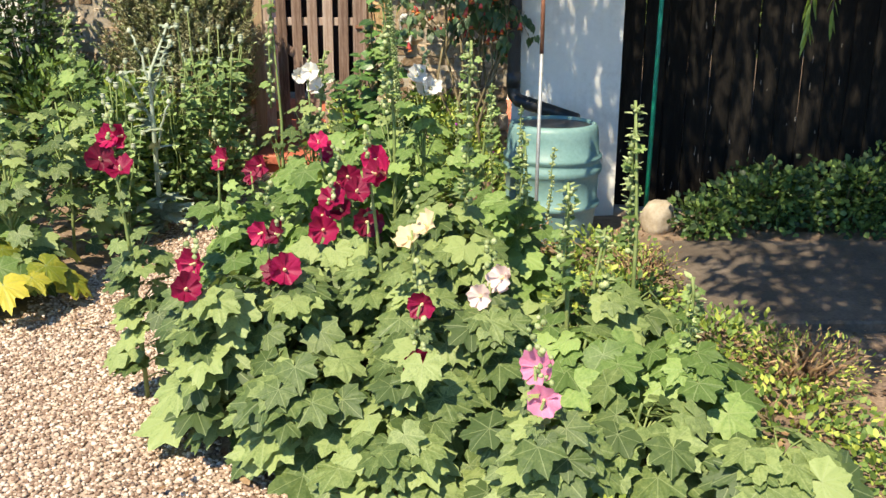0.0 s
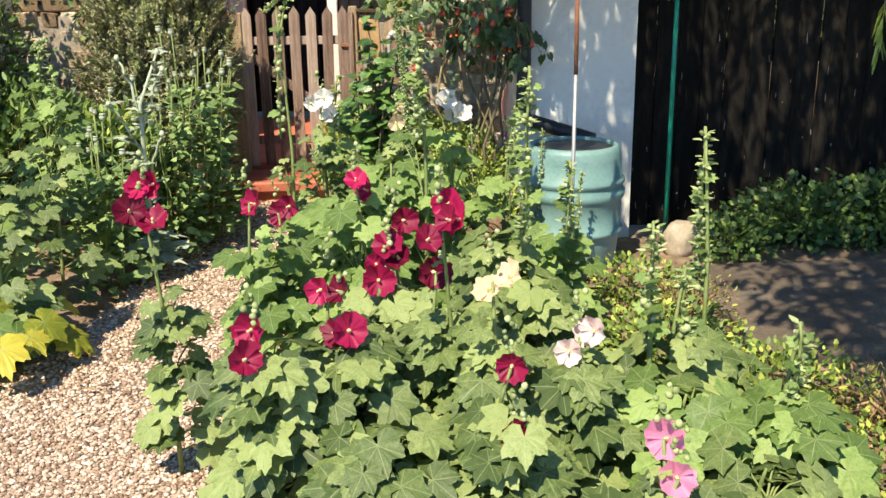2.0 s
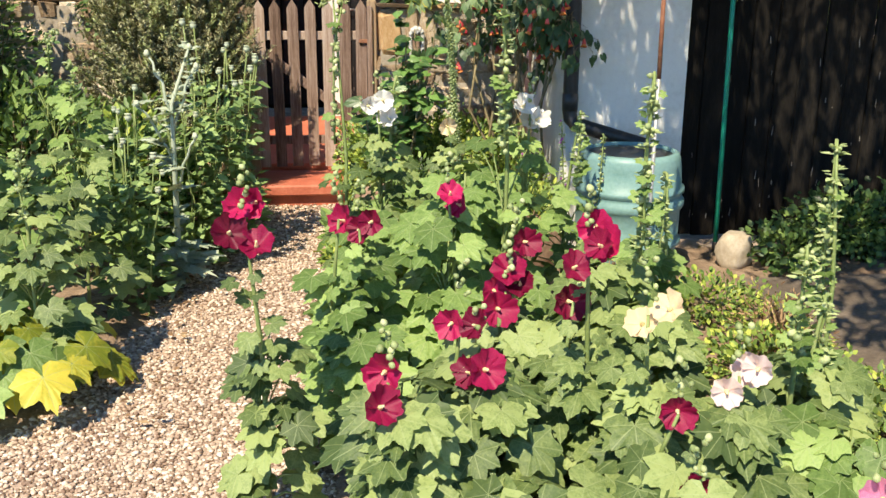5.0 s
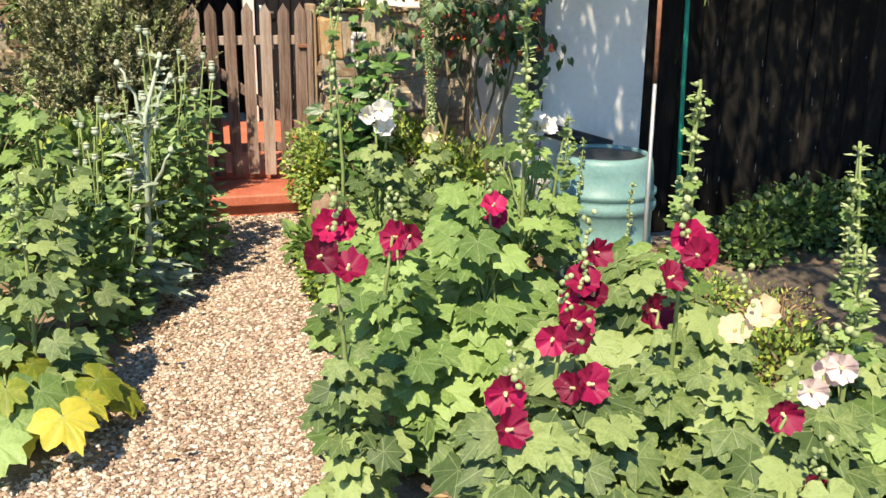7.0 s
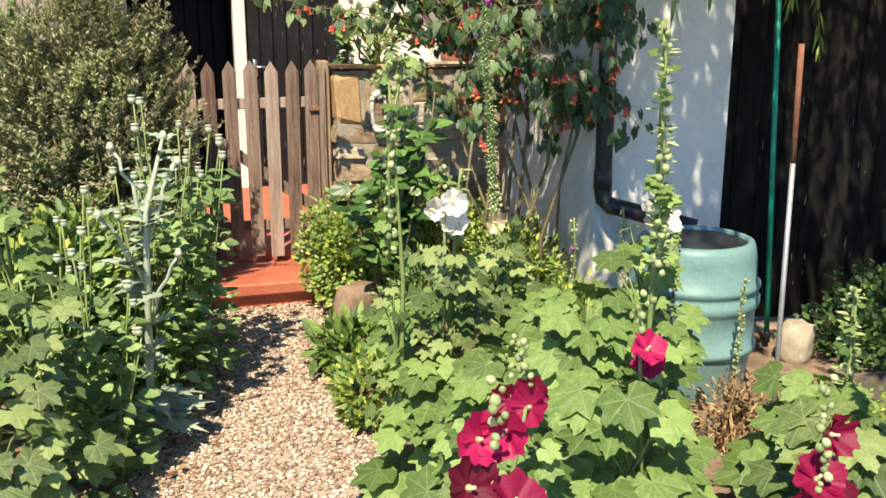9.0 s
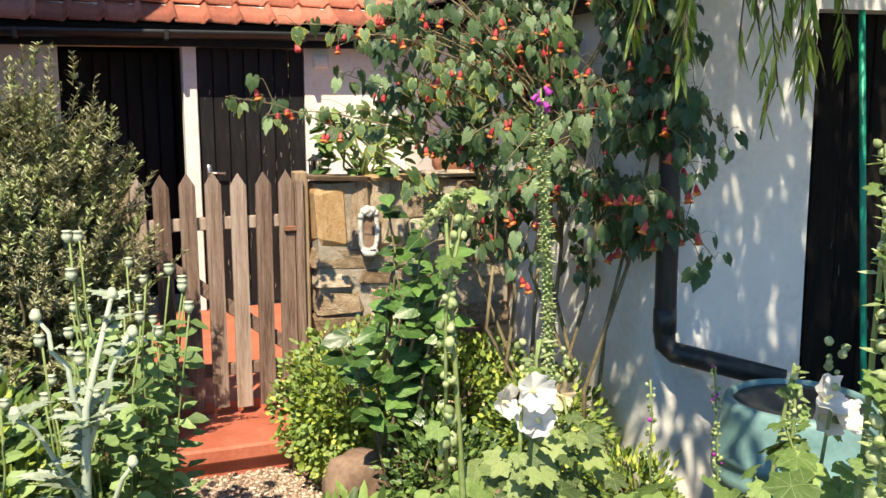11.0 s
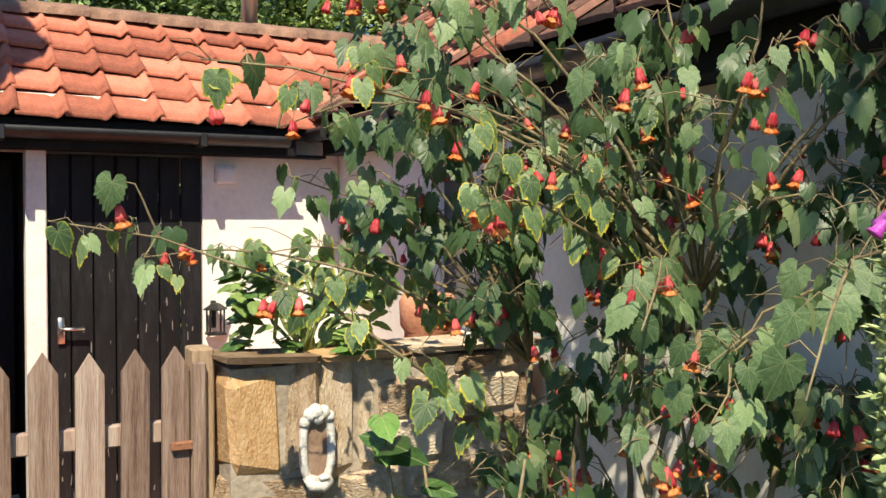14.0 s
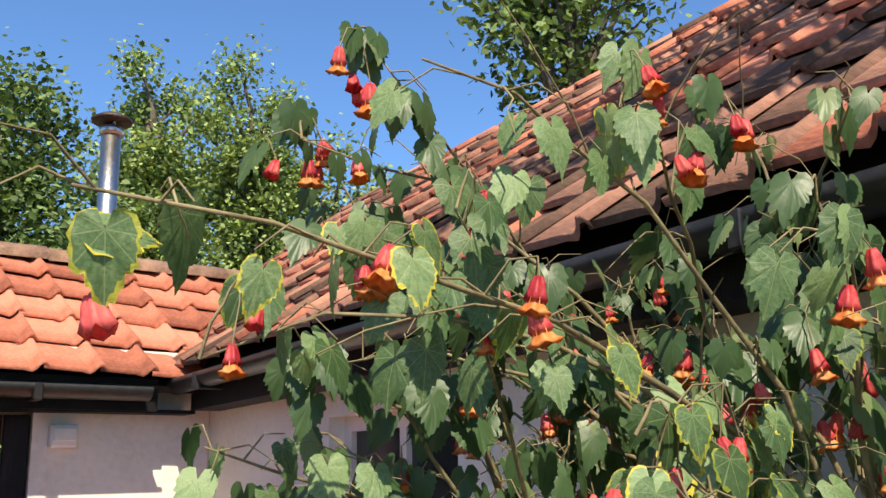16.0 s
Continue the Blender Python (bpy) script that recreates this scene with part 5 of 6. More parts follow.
for k in range(64):
    if k < 40:
        u = r.random() ** 1.2
        i = min(3, int(u * 4))
        p = Vector(spine[i]).lerp(Vector(spine[i + 1]), u * 4 - i)
    else:
        a, b = r.choice(arms)
        u = r.random()
        p = Vector(a).lerp(Vector(b), u)
    az = r.uniform(0, 6.28)
    out = Vector((math.cos(az), math.sin(az), r.uniform(0.1, 0.8)))
    spots.append((p, out, Vector((0, 0, 1)) + SUNV * 0.5 - out * 0.3, r.uniform(0.07, 0.13) * (1.5 - 0.95 * min(1, p.z))))
for k in range(11):
    az = 2.4 * k + r.uniform(-0.3, 0.3)
    out = Vector((math.cos(az), math.sin(az), r.uniform(-0.05, 0.35)))
    spots.append((Vector((0, 0, r.uniform(0.05, 0.16))), out, Vector((0, 0, 1)) + SUNV * 0.5, r.uniform(0.14, 0.2)))
scatter_leaves(th, "silver", spots, r)
for a, b in arms + [(None, spine[-1])]:
    part("flower_head", mesh("flower_head", *lathe([(0.0, -0.015), (0.012, -0.009), (0.015, 0.0), (0.011, 0.009), (0.008, 0.016), (0.0, 0.019)], 10), M["seed_head"]), th, Matrix.Translation(b))

# poppies gone to seed
def poppy(at, n, height, seed, spread=0.16):
    r = rng(seed)
    ob = thing("opium_poppy", at, "grey-green poppy gone to pale seed heads", "poppy", "poppies gone to seed")
    V, F, idx = [], [], []
    st = Geo()
    head = mesh("seed_head", *lathe([(0.0, -0.02), (0.008, -0.018), (0.016, -0.006), (0.018, 0.004), (0.012, 0.014), (0.017, 0.016), (0.017, 0.019), (0.0, 0.021)], 10), M["seed_head"])
    for k in range(n):
        x, y = r.uniform(-spread, spread), r.uniform(-spread, spread)
        h = height * r.uniform(0.72, 1.06)
        e = Vector((x * 1.25, y * 1.25, h))
        st.add(*tube(bend((x * 0.4, y * 0.4, 0), e, 0.0, 0.012, 5, r), 0.0035, 5))
        part("seed_head", head, ob, Matrix.Translation(e) @ Matrix.Scale(r.uniform(0.65, 1.05), 4))
    for k in range(n * 34):
        az, q = r.uniform(0, 6.28), spread * r.uniform(0.15, 1.2)
        out = Vector((math.cos(az), math.sin(az), 0))
        p = out * q
        p.z = height * r.uniform(0.05, 0.78)
        leaf_cloud(V, F, idx, p, out + Vector((0, 0, r.uniform(-0.4, 0.7))), SUNV + Vector((r.uniform(-0.5, 0.5), r.uniform(-0.5, 0.5), 0.5)), r.uniform(0.04, 0.09), 0.62, 0, 0.25)
    tagged(part("stalk", st.mesh("stalk", M["stem"]), ob), kind="stuff")
    part("foliage", mesh("foliage", V, F, M["poppy_leaf"], idx), ob)


poppy((-1.47, 6.15, 0), 16, 1.22, 91)
poppy((-1.62, 5.85, 0), 12, 1.05, 92)
poppy((-1.82, 5.2, 0), 7, 0.8, 93, 0.12)
poppy((-1.95, 5.6, 0), 8, 0.95, 94, 0.14)
def sprig_bush(name, at, radii, count, seed, label, category, mats):
    """A shrub of many upright sprigs set with short narrow leaves."""
    r = rng(seed)
    ob = thing(name, at, label, category)
    V, F, idx = [], [], []
    st = Geo()
    c = Vector((0, 0, radii[2]))
    for k in range(count):
        d = Vector((r.gauss(0, 1), r.gauss(0, 1), r.gauss(0.25, 1))).normalized()
        lump = 1 + 0.3 * noise.noise(d * 2.4 + Vector((seed, 0, 0))) + 0.16 * noise.noise(d * 6 + Vector((0, seed, 0)))
        q = r.uniform(0.62, 1.0) * lump
        e = c + Vector((d.x * radii[0], d.y * radii[1], d.z * radii[2])) * q
        if e.z < 0.06:
            continue
        way = (d * 0.8 + Vector((r.uniform(-0.35, 0.35), r.uniform(-0.35, 0.35), 0.75))).normalized()
        ln = r.uniform(0.10, 0.21)
        a = e - way * ln
        m = a.lerp(e, 0.5) + Vector((r.uniform(-0.012, 0.012), r.uniform(-0.012, 0.012), 0))
        st.add(*tube([a, m, e], [0.0024, 0.002, 0.0012], 4, False))
        mi = r.randrange(len(mats))
        for j in range(40):
            u = r.uniform(0.0, 1.0)
            p = a.lerp(m, 2 * u) if u < 0.5 else m.lerp(e, 2 * u - 1)
            az = r.uniform(0, 6.283)
            side = Vector((math.cos(az), math.sin(az), 0)) * 0.9 + way * r.uniform(0.5, 1.1)
            leaf_cloud(V, F, idx, p, side, way + SUNV * 0.4, r.uniform(0.022, 0.038) * (1.2 - 0.45 * u), 0.24, mi, 0.1)
    for k in range(40):
        d = Vector((r.gauss(0, 1), r.gauss(0, 1), abs(r.gauss(0, 1)) + 0.3)).normalized()
        e = c + Vector((d.x * radii[0], d.y * radii[1], d.z * radii[2])) * 0.75
        st.add(*tube(bend((r.uniform(-0.06, 0.06), r.uniform(-0.06, 0.06), 0), e, 0.05, 0.02, 5, r), [0.016, 0.013, 0.010, 0.008, 0.006, 0.004], 5))
    part("foliage", mesh("foliage", V, F, [M[m] for m in mats], idx), ob)
    tagged(part("twig", st.mesh("twig", M["wood_stem"]), ob), kind="stuff")


sprig_bush("rosemary", (-1.85, 6.98, 0.0), (0.57, 0.42, 0.92), 3000, 101, "large grey-green rosemary-like shrub beside the gate", "shrub", ["shrub_leaf", "shrub_leaf", "rosemary_leaf"])
bush("dry_herb", (-1.62, 6.55, 0.0), (0.26, 0.22, 0.2), 1800, 0.05, 0.18, ["dry", "shrub_leaf"], 103, "low dead brown lavender tussock in the bed", "lavender", 20, upright=0.8)
bush("border_herb", (-1.52, 6.75, 0.0), (0.2, 0.3, 0.16), 900, 0.045, 0.4, ["mid_leaf", "herb_leaf"], 105, "low green weeds beside the red step", "weeds", 5)
bush("border_herb", (-1.95, 6.0, 0.0), (0.3, 0.4, 0.42), 2600, 0.06, 0.45, ["mid_leaf", "dark_leaf", "herb_leaf"], 106, "leafy green perennials before the stone wall", "perennial", 14)
bush("border_herb", (-2.7, 6.7, 0.0), (0.6, 0.4, 0.45), 3800, 0.06, 0.4, ["mid_leaf", "dark_leaf"], 107, "leafy green perennials before the stone wall", "perennial", 18)
bush("climbing_rose", (-3.0, 7.0, 0.0), (0.35, 0.2, 0.95), 2600, 0.05, 0.6, ["dark_leaf", "mid_leaf"], 108, "dark green climbing rose against the wall", "rose", 18, hollow=0.2, lumps=0.6)

bush("climbing_rose", (-3.35, 6.6, 0.0), (0.5, 0.35, 1.0), 3800, 0.055, 0.6, ["dark_leaf", "mid_leaf"], 109, "dark green climbing rose against the wall", "rose", 18, hollow=0.2, lumps=0.5)
bush("climbing_rose", (-2.2, 7.2, 1.1), (0.3, 0.14, 0.3), 900, 0.05, 0.6, ["dark_leaf", "mid_leaf"], 110, "dark leafy rose stems along the wall top", "rose", 10, hollow=0.1, lumps=0.6)

# ---- by the stone wall, right of the gate ----
bush("feverfew", (-0.5, 6.93, 0.0), (0.34, 0.28, 0.33), 7800, 0.03, 0.7, ["herb_leaf", "leaf_light"], 111, "bushy yellow-green feverfew beside the red step", "feverfew", 16, blooms=(("stamen", 50, 0.012),))
bush("feverfew", (-0.08, 6.75, 0.0), (0.34, 0.3, 0.33), 7000, 0.03, 0.65, ["herb_leaf", "herb_leaf", "mid_leaf"], 112, "bushy green feverfew before the stone wall", "feverfew", 16, blooms=(("stamen", 26, 0.012),))
bush("catmint", (0.15, 6.3, 0.0), (0.26, 0.26, 0.3), 2600, 0.034, 0.5, ["mid_leaf", "herb_leaf"], 113, "bushy green herb among the edging stones", "herb", 14)
bush("catmint", (-0.35, 6.2, 0.0), (0.24, 0.24, 0.24), 2200, 0.034, 0.5, ["mid_leaf", "dark_leaf"], 114, "bushy green herb among the edging stones", "herb", 14)
bush("goldenrod", (0.2, 5.75, 0.0), (0.2, 0.18, 0.22), 1300, 0.04, 0.4, ["mid_leaf", "herb_leaf"], 115, "bushy green plant beside the water butt", "perennial", 20, upright=0.8)
bush("dry_herb", (0.42, 4.75, 0.0), (0.16, 0.15, 0.16), 900, 0.022, 0.35, ["dry"], 116, "dry brown seed heads beside the metal stake", "dry flowers", 22, stem_mat="dry")
bush("dry_herb", (0.9, 4.2, 0.0), (0.22, 0.2, 0.17), 1100, 0.024, 0.3, ["dry", "herb_leaf"], 117, "dry straw-coloured seed heads in the bed", "dry flowers", 26, stem_mat="dry")
bush("dry_herb", (1.35, 3.3, 0.0), (0.28, 0.24, 0.12), 1000, 0.024, 0.3, ["dry", "herb_leaf"], 118, "dry straw-coloured seed heads in the bed", "dry flowers", 26, stem_mat="dry")
for k, (x, y, a, b, c, n) in enumerate(((0.75, 3.9, 0.3, 0.3, 0.14, 1300), (1.2, 3.0, 0.35, 0.35, 0.07, 800), (0.35, 2.25, 0.3, 0.22, 0.08, 1000), (1.5, 2.6, 0.4, 0.3, 0.07, 800), (0.8, 4.7, 0.3, 0.25, 0.12, 1000), (1.1, 3.6, 0.3, 0.3, 0.1, 1000))):
    bush("ground_cover", (x, y, 0), (a, b, c), n, 0.03, 0.6, ["mid_leaf", "herb_leaf"], 120 + k, "low green weeds covering the bed", "weeds", 4, group="weeds in the bed")
for k, (x, y, a, c, n) in enumerate(((1.95, 5.6, 0.38, 0.2, 2000), (2.5, 5.55, 0.42, 0.24, 2400), (3.1, 5.6, 0.45, 0.26, 2400), (1.55, 5.45, 0.2, 0.13, 800))):
    bush("ivy_bush", (x, y, 0), (a, 0.3, c), n, 0.04, 0.75, ["dark_leaf", "mid_leaf"], 130 + k, "dark green ivy-like shrub at the foot of the black doors", "shrub", 8, lumps=0.7, hollow=0.15, group="shrubs by the black doors")

# glossy-leaved camellia
cm = thing("camellia", (-0.47, 6.42, 0), "glossy dark-leaved shrub before the stone wall", "camellia")
r = rng(141)
spots, sg = [], Geo()
for k in range(18):
    e = Vector((r.uniform(-0.26, 0.3), r.uniform(-0.3, 0.12), r.uniform(0.72, 1.36)))
    pts = bend((r.uniform(-0.04, 0.04), r.uniform(-0.04, 0.04), 0), e, 0.03, 0.025, 6, r)
    part("stem", mesh("stem", *tube(pts, [0.011, 0.010, 0.008, 0.007, 0.006, 0.005, 0.003], 5), M["wood_stem"]), cm)
    for j in range(13):
        u = r.uniform(0.52, 1.0)
        i = min(5, int(u * 6))
        p = pts[i].lerp(pts[i + 1], u * 6 - i)
        az = r.uniform(0, 6.28)
        out = Vector((math.cos(az), math.sin(az), r.uniform(-0.3, 0.3)))
        spots.append((p, out, SUNV * 0.9 + Vector((r.uniform(-0.5, 0.5), r.uniform(-0.9, 0.1), 0.4)), r.uniform(0.055, 0.095)))
scatter_leaves(cm, "glossy", spots, r)
# potted hydrangea-like plant behind the wall top
hy = thing("hydrangea", (-0.28, 7.5, 1.3), "leafy green hydrangea growing on the stone wall top", "hydrangea")
spots, sg = [], Geo()
for k in range(18):
    e = Vector((r.uniform(-0.26, 0.28), r.uniform(-0.18, 0.12), r.uniform(0.12, 0.36)))
    pts = bend((r.uniform(-0.05, 0.05), 0, 0), e, 0.03, 0.02, 6, r)
    sg.add(*tube(pts, 0.006, 5))
    for j in range(13):
        p = pts[5].lerp(pts[6], r.random()) + Vector((0, 0, r.uniform(-0.16, 0.03)))
        az = r.uniform(0, 6.28)
        out = Vector((math.cos(az), math.sin(az), r.uniform(-0.3, 0.2)))
        spots.append((p, out, SUNV * 0.6 + Vector((r.uniform(-0.5, 0.5), r.uniform(-0.5, 0.4), 0.6)), r.uniform(0.038, 0.064)))
tagged(part("leaf_stalk", sg.mesh("leaf_stalk", M["stem"]), hy), kind="stuff")
for p, tip, nrm, s in spots:
    part("leaf", r.choice(LEAF["fresh" if r.random() < 0.6 else "glossy"]), hy, facing(p, tip, nrm, s))

# foxglove spike
fx = thing("foxglove", (-0.2, 5.55, 0), "tall foxglove gone to green seed with purple bells at its tip", "foxglove")
r = rng(151)
fpts = bend((0, 0, 0), (-0.13, -0.1, 1.72), 0.0, 0.006, 8, r)
fg = Geo()
fg.add(*tube(fpts, [0.012, 0.011, 0.011, 0.01, 0.01, 0.009, 0.007, 0.005, 0.003], 6), 1)
for k in range(420):
    u = 0.35 + 0.63 * (k / 420)
    i = min(7, int(u * 8))
    q = fpts[i].lerp(fpts[i + 1], u * 8 - i)
    a = k * 2.4
    bud_geo(fg, q + Vector((math.cos(a), math.sin(a), 0)) * (0.019 - 0.011 * u), r.uniform(0.008, 0.014) * (1.3 - 0.5 * u), r)
bracts(fg, fpts, 0.33, 0.98, 620, 0.02, r)
part("seed_spike", fg.mesh("seed_spike", [M["bud"], M["stem"]]), fx)
BELL = mesh("bell", *lathe([(0.0, 0.0), (0.006, -0.002), (0.009, -0.012), (0.011, -0.024), (0.017, -0.032), (0.015, -0.033), (0.008, -0.02)], 10), M["magenta"])
for k in range(6):
    part("bell", BELL, fx, Matrix.Translation(fpts[8] + Vector((0.011 * math.cos(k * 1.3), 0.011 * math.sin(k * 1.3), 0.004 - 0.011 * k))) @ Euler((0.7 * math.sin(k * 1.3), -0.7 * math.cos(k * 1.3), 0)).to_matrix().to_4x4() @ Matrix.Scale(r.uniform(0.6, 0.8), 4))
V, F, idx = [], [], []
for k in range(60):
    az = r.uniform(0, 6.28)
    leaf_cloud(V, F, idx, (0, 0, r.uniform(0.03, 0.5)), (math.cos(az), math.sin(az), r.uniform(0, 0.7)), (0, 0, 1), r.uniform(0.1, 0.2), 0.4)
part("foliage", mesh("foliage", V, F, M["mid_leaf"], idx), fx)
for k, (x, y, h) in enumerate(((0.3, 5.35, 0.85), (0.1, 5.45, 0.8), (0.4, 5.2, 0.8), (0.55, 4.95, 0.62))):
    mf = thing("toadflax", (x, y, 0), "slender purple-flowered spike by the water butt", "toadflax", "slender purple spikes")
    pts = bend((0, 0, 0), (r.uniform(-0.05, 0.05), 0, h), 0, 0.008, 6, r)
    g = Geo().add(*tube(pts, 0.0035, 5), 1)
    for j in range(70):
        u = r.uniform(0.3, 1)
        i = min(5, int(u * 6))
        a = r.uniform(0, 6.28)
        bud_geo(g, pts[i].lerp(pts[i + 1], u * 6 - i) + Vector((math.cos(a), math.sin(a), 0)) * 0.012, r.uniform(0.008, 0.016), r, 0 if r.random() < 0.93 else 2)
    part("spike", g.mesh("spike", [M["bud"], M["stem"], M["magenta"]]), mf)

# ---- abutilon on the wing ----
ab = thing("abutilon", (0.25, 6.35, 0), "large lax abutilon with drooping pointed leaves and red bell flowers", "abutilon")
B0 = Vector((0.25, 6.35, 0))
r = rng(161)
def ribbed(profile, n, lobes, amp):
    """A turned shape with ribs or petals."""
    V, F = lathe(profile, n)
    out = []
    for k, (x, y, z) in enumerate(V):
        a = math.atan2(y, x)
        w = amp[k // n]
        out.append((x * (1 + w * math.cos(lobes * a)), y * (1 + w * math.cos(lobes * a)), z + 0.012 * w * math.cos(lobes * a)))
    return out, F


BELLR = mesh("bell_flower", *ribbed([(0.0, 0.0), (0.005, -0.001), (0.0085, -0.010), (0.0105, -0.022), (0.0125, -0.032), (0.0105, -0.031)], 20, 5, [0, 0.1, 0.14, 0.16, 0.26, 0.26]), M["bell_red"])
BELLO = mesh("corolla", *ribbed([(0.0085, -0.022), (0.0105, -0.033), (0.014, -0.041), (0.019, -0.046), (0.012, -0.041), (0.007, -0.032)], 20, 5, [0, 0.06, 0.12, 0.22, 0.15, 0.0]), M["bell_orange"])
tw = Geo()
HUBS = ((0.10, 6.62, 1.2), (0.22, 6.40, 1.4), (0.3, 6.18, 1.25), (0.16, 6.28, 1.55), (0.32, 6.75, 1.5), (0.38, 5.95, 1.5), (0.0, 6.5, 1.05), (0.34, 6.05, 1.1), (0.26, 6.55, 1.65), (0.05, 6.75, 1.35))
trunks = []
for k, h in enumerate(HUBS):
    h = Vector(h) - B0
    root = Vector((h.x * 0.35 + r.uniform(-0.07, 0.09), h.y * 0.4 + r.uniform(-0.08, 0.08), 0))
    pts = [root, root.lerp(h, 0.33) + Vector((r.uniform(-0.14, 0.08), r.uniform(-0.09, 0.09), 0.05)), root.lerp(h, 0.68) + Vector((r.uniform(-0.12, 0.06), r.uniform(-0.08, 0.08), 0.03)), h]
    part("trunk", mesh("trunk", *tube(pts, [0.011, 0.0095, 0.008, 0.0065], 7), M["wood_stem"]), ab, label="slim brown woody stem")
    trunks.append(pts)
# tips of the branches: place, and 1 where the leaves have yellow edges
ENDS = ((-1.08, 6.42, 1.70, 1), (-0.86, 6.85, 1.62, 1), (-0.88, 6.22, 1.93, 1), (-0.66, 6.5, 1.88, 0), (-0.56, 6.95, 1.62, 1), (-0.5, 6.5, 2.0, 0), (-0.46, 6.72, 2.2, 0), (-0.55, 6.3, 2.15, 0), (-0.4, 6.6, 2.3, 0), (-0.46, 6.36, 2.02, 0),
        (-0.32, 6.24, 2.14, 0), (-0.25, 6.64, 2.02, 0), (0.2, 6.5, 2.3, 0), (-0.2, 6.1, 1.98, 0), (-0.02, 6.22, 2.1, 0), (0.06, 6.2, 2.22, 0), (-0.42, 6.16, 1.78, 1), (-0.5, 6.08, 1.72, 1), (-0.03, 6.38, 1.88, 0), (0.14, 7.08, 1.98, 0), (0.1, 7.25, 1.9, 0),
        (0.05, 6.28, 1.95, 0), (-0.16, 6.72, 1.4, 0), (0.05, 5.78, 1.68, 0), (0.26, 5.92, 1.7, 0), (0.38, 5.5, 1.52, 0), (-0.14, 5.78, 1.98, 0), (-0.46, 5.72, 1.55, 0), (-0.42, 5.5, 1.5, 0), (-0.22, 7.2, 1.72, 0), (-0.22, 7.12, 1.95, 0), (-0.3, 7.05, 1.82, 0),
        (0.0, 6.9, 1.75, 0), (-0.4, 6.9, 1.7, 0), (-0.12, 5.95, 1.45, 0), (0.1, 5.85, 1.4, 0), (-0.3, 6.4, 1.5, 0), (-0.1, 6.1, 1.35, 0), (-0.62, 6.62, 1.78, 0), (-0.4, 6.75, 1.9, 0))
ends = [(Vector(e[:3]), e[3]) for e in ENDS]
for k in range(14):
    ends.append((Vector((r.uniform(-0.45, 0.35), r.uniform(6.4, 7.15), r.uniform(1.5, 2.2))), 0))
for k in range(44):
    ends.append((Vector((r.uniform(0.1, 0.5), r.uniform(5.5, 6.0), r.uniform(1.1, 2.4))), 0))
for k in range(16):
    ends.append((Vector((r.uniform(-0.45, 0.2), r.uniform(5.75, 6.5), r.uniform(1.05, 1.55))), 0))
for k in range(22):
    ends.append((Vector((r.uniform(0.18, 0.44), r.uniform(6.15, 7.0), r.uniform(0.95, 2.05))), 0))
leaves, bells, along = [], [], []
CAM_SIDE = Vector((-1.06, 5.6, 1.78))
for k, (e, edged) in enumerate(ends):
    e = e - B0
    tr = min(trunks, key=lambda q: (q[-1] - e).length + r.uniform(0, 0.35))
    hub = tr[-1] if e.z > tr[-1].z - 0.1 else tr[2]
    pts = [hub]
    along.append(pts)
    arch = 0.10 + 0.12 * r.random()
    for j in range(1, 8):
        u = j / 7
        pts.append(hub.lerp(e, u) + Vector((r.uniform(-0.018, 0.018), r.uniform(-0.018, 0.018), arch * 4 * u * (1 - u) * 0.8 + r.uniform(-0.012, 0.012))))
    part("branch", mesh("branch", *tube(pts, [0.006, 0.0052, 0.0045, 0.0038, 0.0031, 0.0025, 0.002, 0.0013], 6), M["wood_stem"]), ab)
    for j in range(20 if edged else 12):
        u = 1 - 0.85 * r.random() ** 1.25
        i = min(6, int(u * 7))
        p = pts[i].lerp(pts[i + 1], u * 7 - i)
        side = Vector((r.uniform(-1, 1), r.uniform(-1, 1), 0)).normalized()
        lat = p + side * r.uniform(0.02, 0.075) + Vector((0, 0, r.uniform(-0.03, 0.035)))
        tw.add(*tube([p, p.lerp(lat, 0.5) + Vector((0, 0, 0.015)), lat], [0.0014, 0.0011, 0.0008], 4, False))
        for q in range(2 if r.random() < 0.35 else 1):
            stalk = p.lerp(lat, 1.0 if q == 0 else r.uniform(0.1, 0.9)) + Vector((r.uniform(-0.02, 0.02), r.uniform(-0.02, 0.02), r.uniform(-0.03, 0.0)))
            leaves.append((stalk, side * 0.45 + Vector((r.uniform(-0.3, 0.3), r.uniform(-0.4, 0.2), -1.0)), side * 0.35 + SUNV * 0.6 + Vector((r.uniform(-0.5, 0.4), r.uniform(-0.9, 0.0), 0.1)), r.uniform(0.027, 0.05) * (1.15 - 0.2 * u), edged))
        if r.random() < 0.13:
            for q in range(r.choice((1, 1, 2, 3))):
                if (lat + B0 - CAM_SIDE).length < 0.75:
                    continue
                f = lat + Vector((r.uniform(-0.035, 0.035), r.uniform(-0.035, 0.035), -r.uniform(0.02, 0.05)))
                tw.add(*tube([lat, f], 0.0009, 4, False))
                bells.append(f)
    for j in range(3):
        # bare side twigs
        u = r.uniform(0.1, 0.9)
        i = min(6, int(u * 7))
        p = pts[i].lerp(pts[i + 1], u * 7 - i)
        q = p + Vector((r.uniform(-0.22, 0.1), r.uniform(-0.12, 0.1), r.uniform(-0.08, 0.14)))
        if (q + B0 - CAM_SIDE).length < 0.7:
            continue
        tw.add(*tube(bend(p, q, 0.02, 0.006, 4, r), [0.0016, 0.0014, 0.0012, 0.001, 0.0007], 4, False))
big = Vector((-0.87, 6.21, 1.915)) - B0
bells.append(big + Vector((0.0, 0.02, -0.04)))
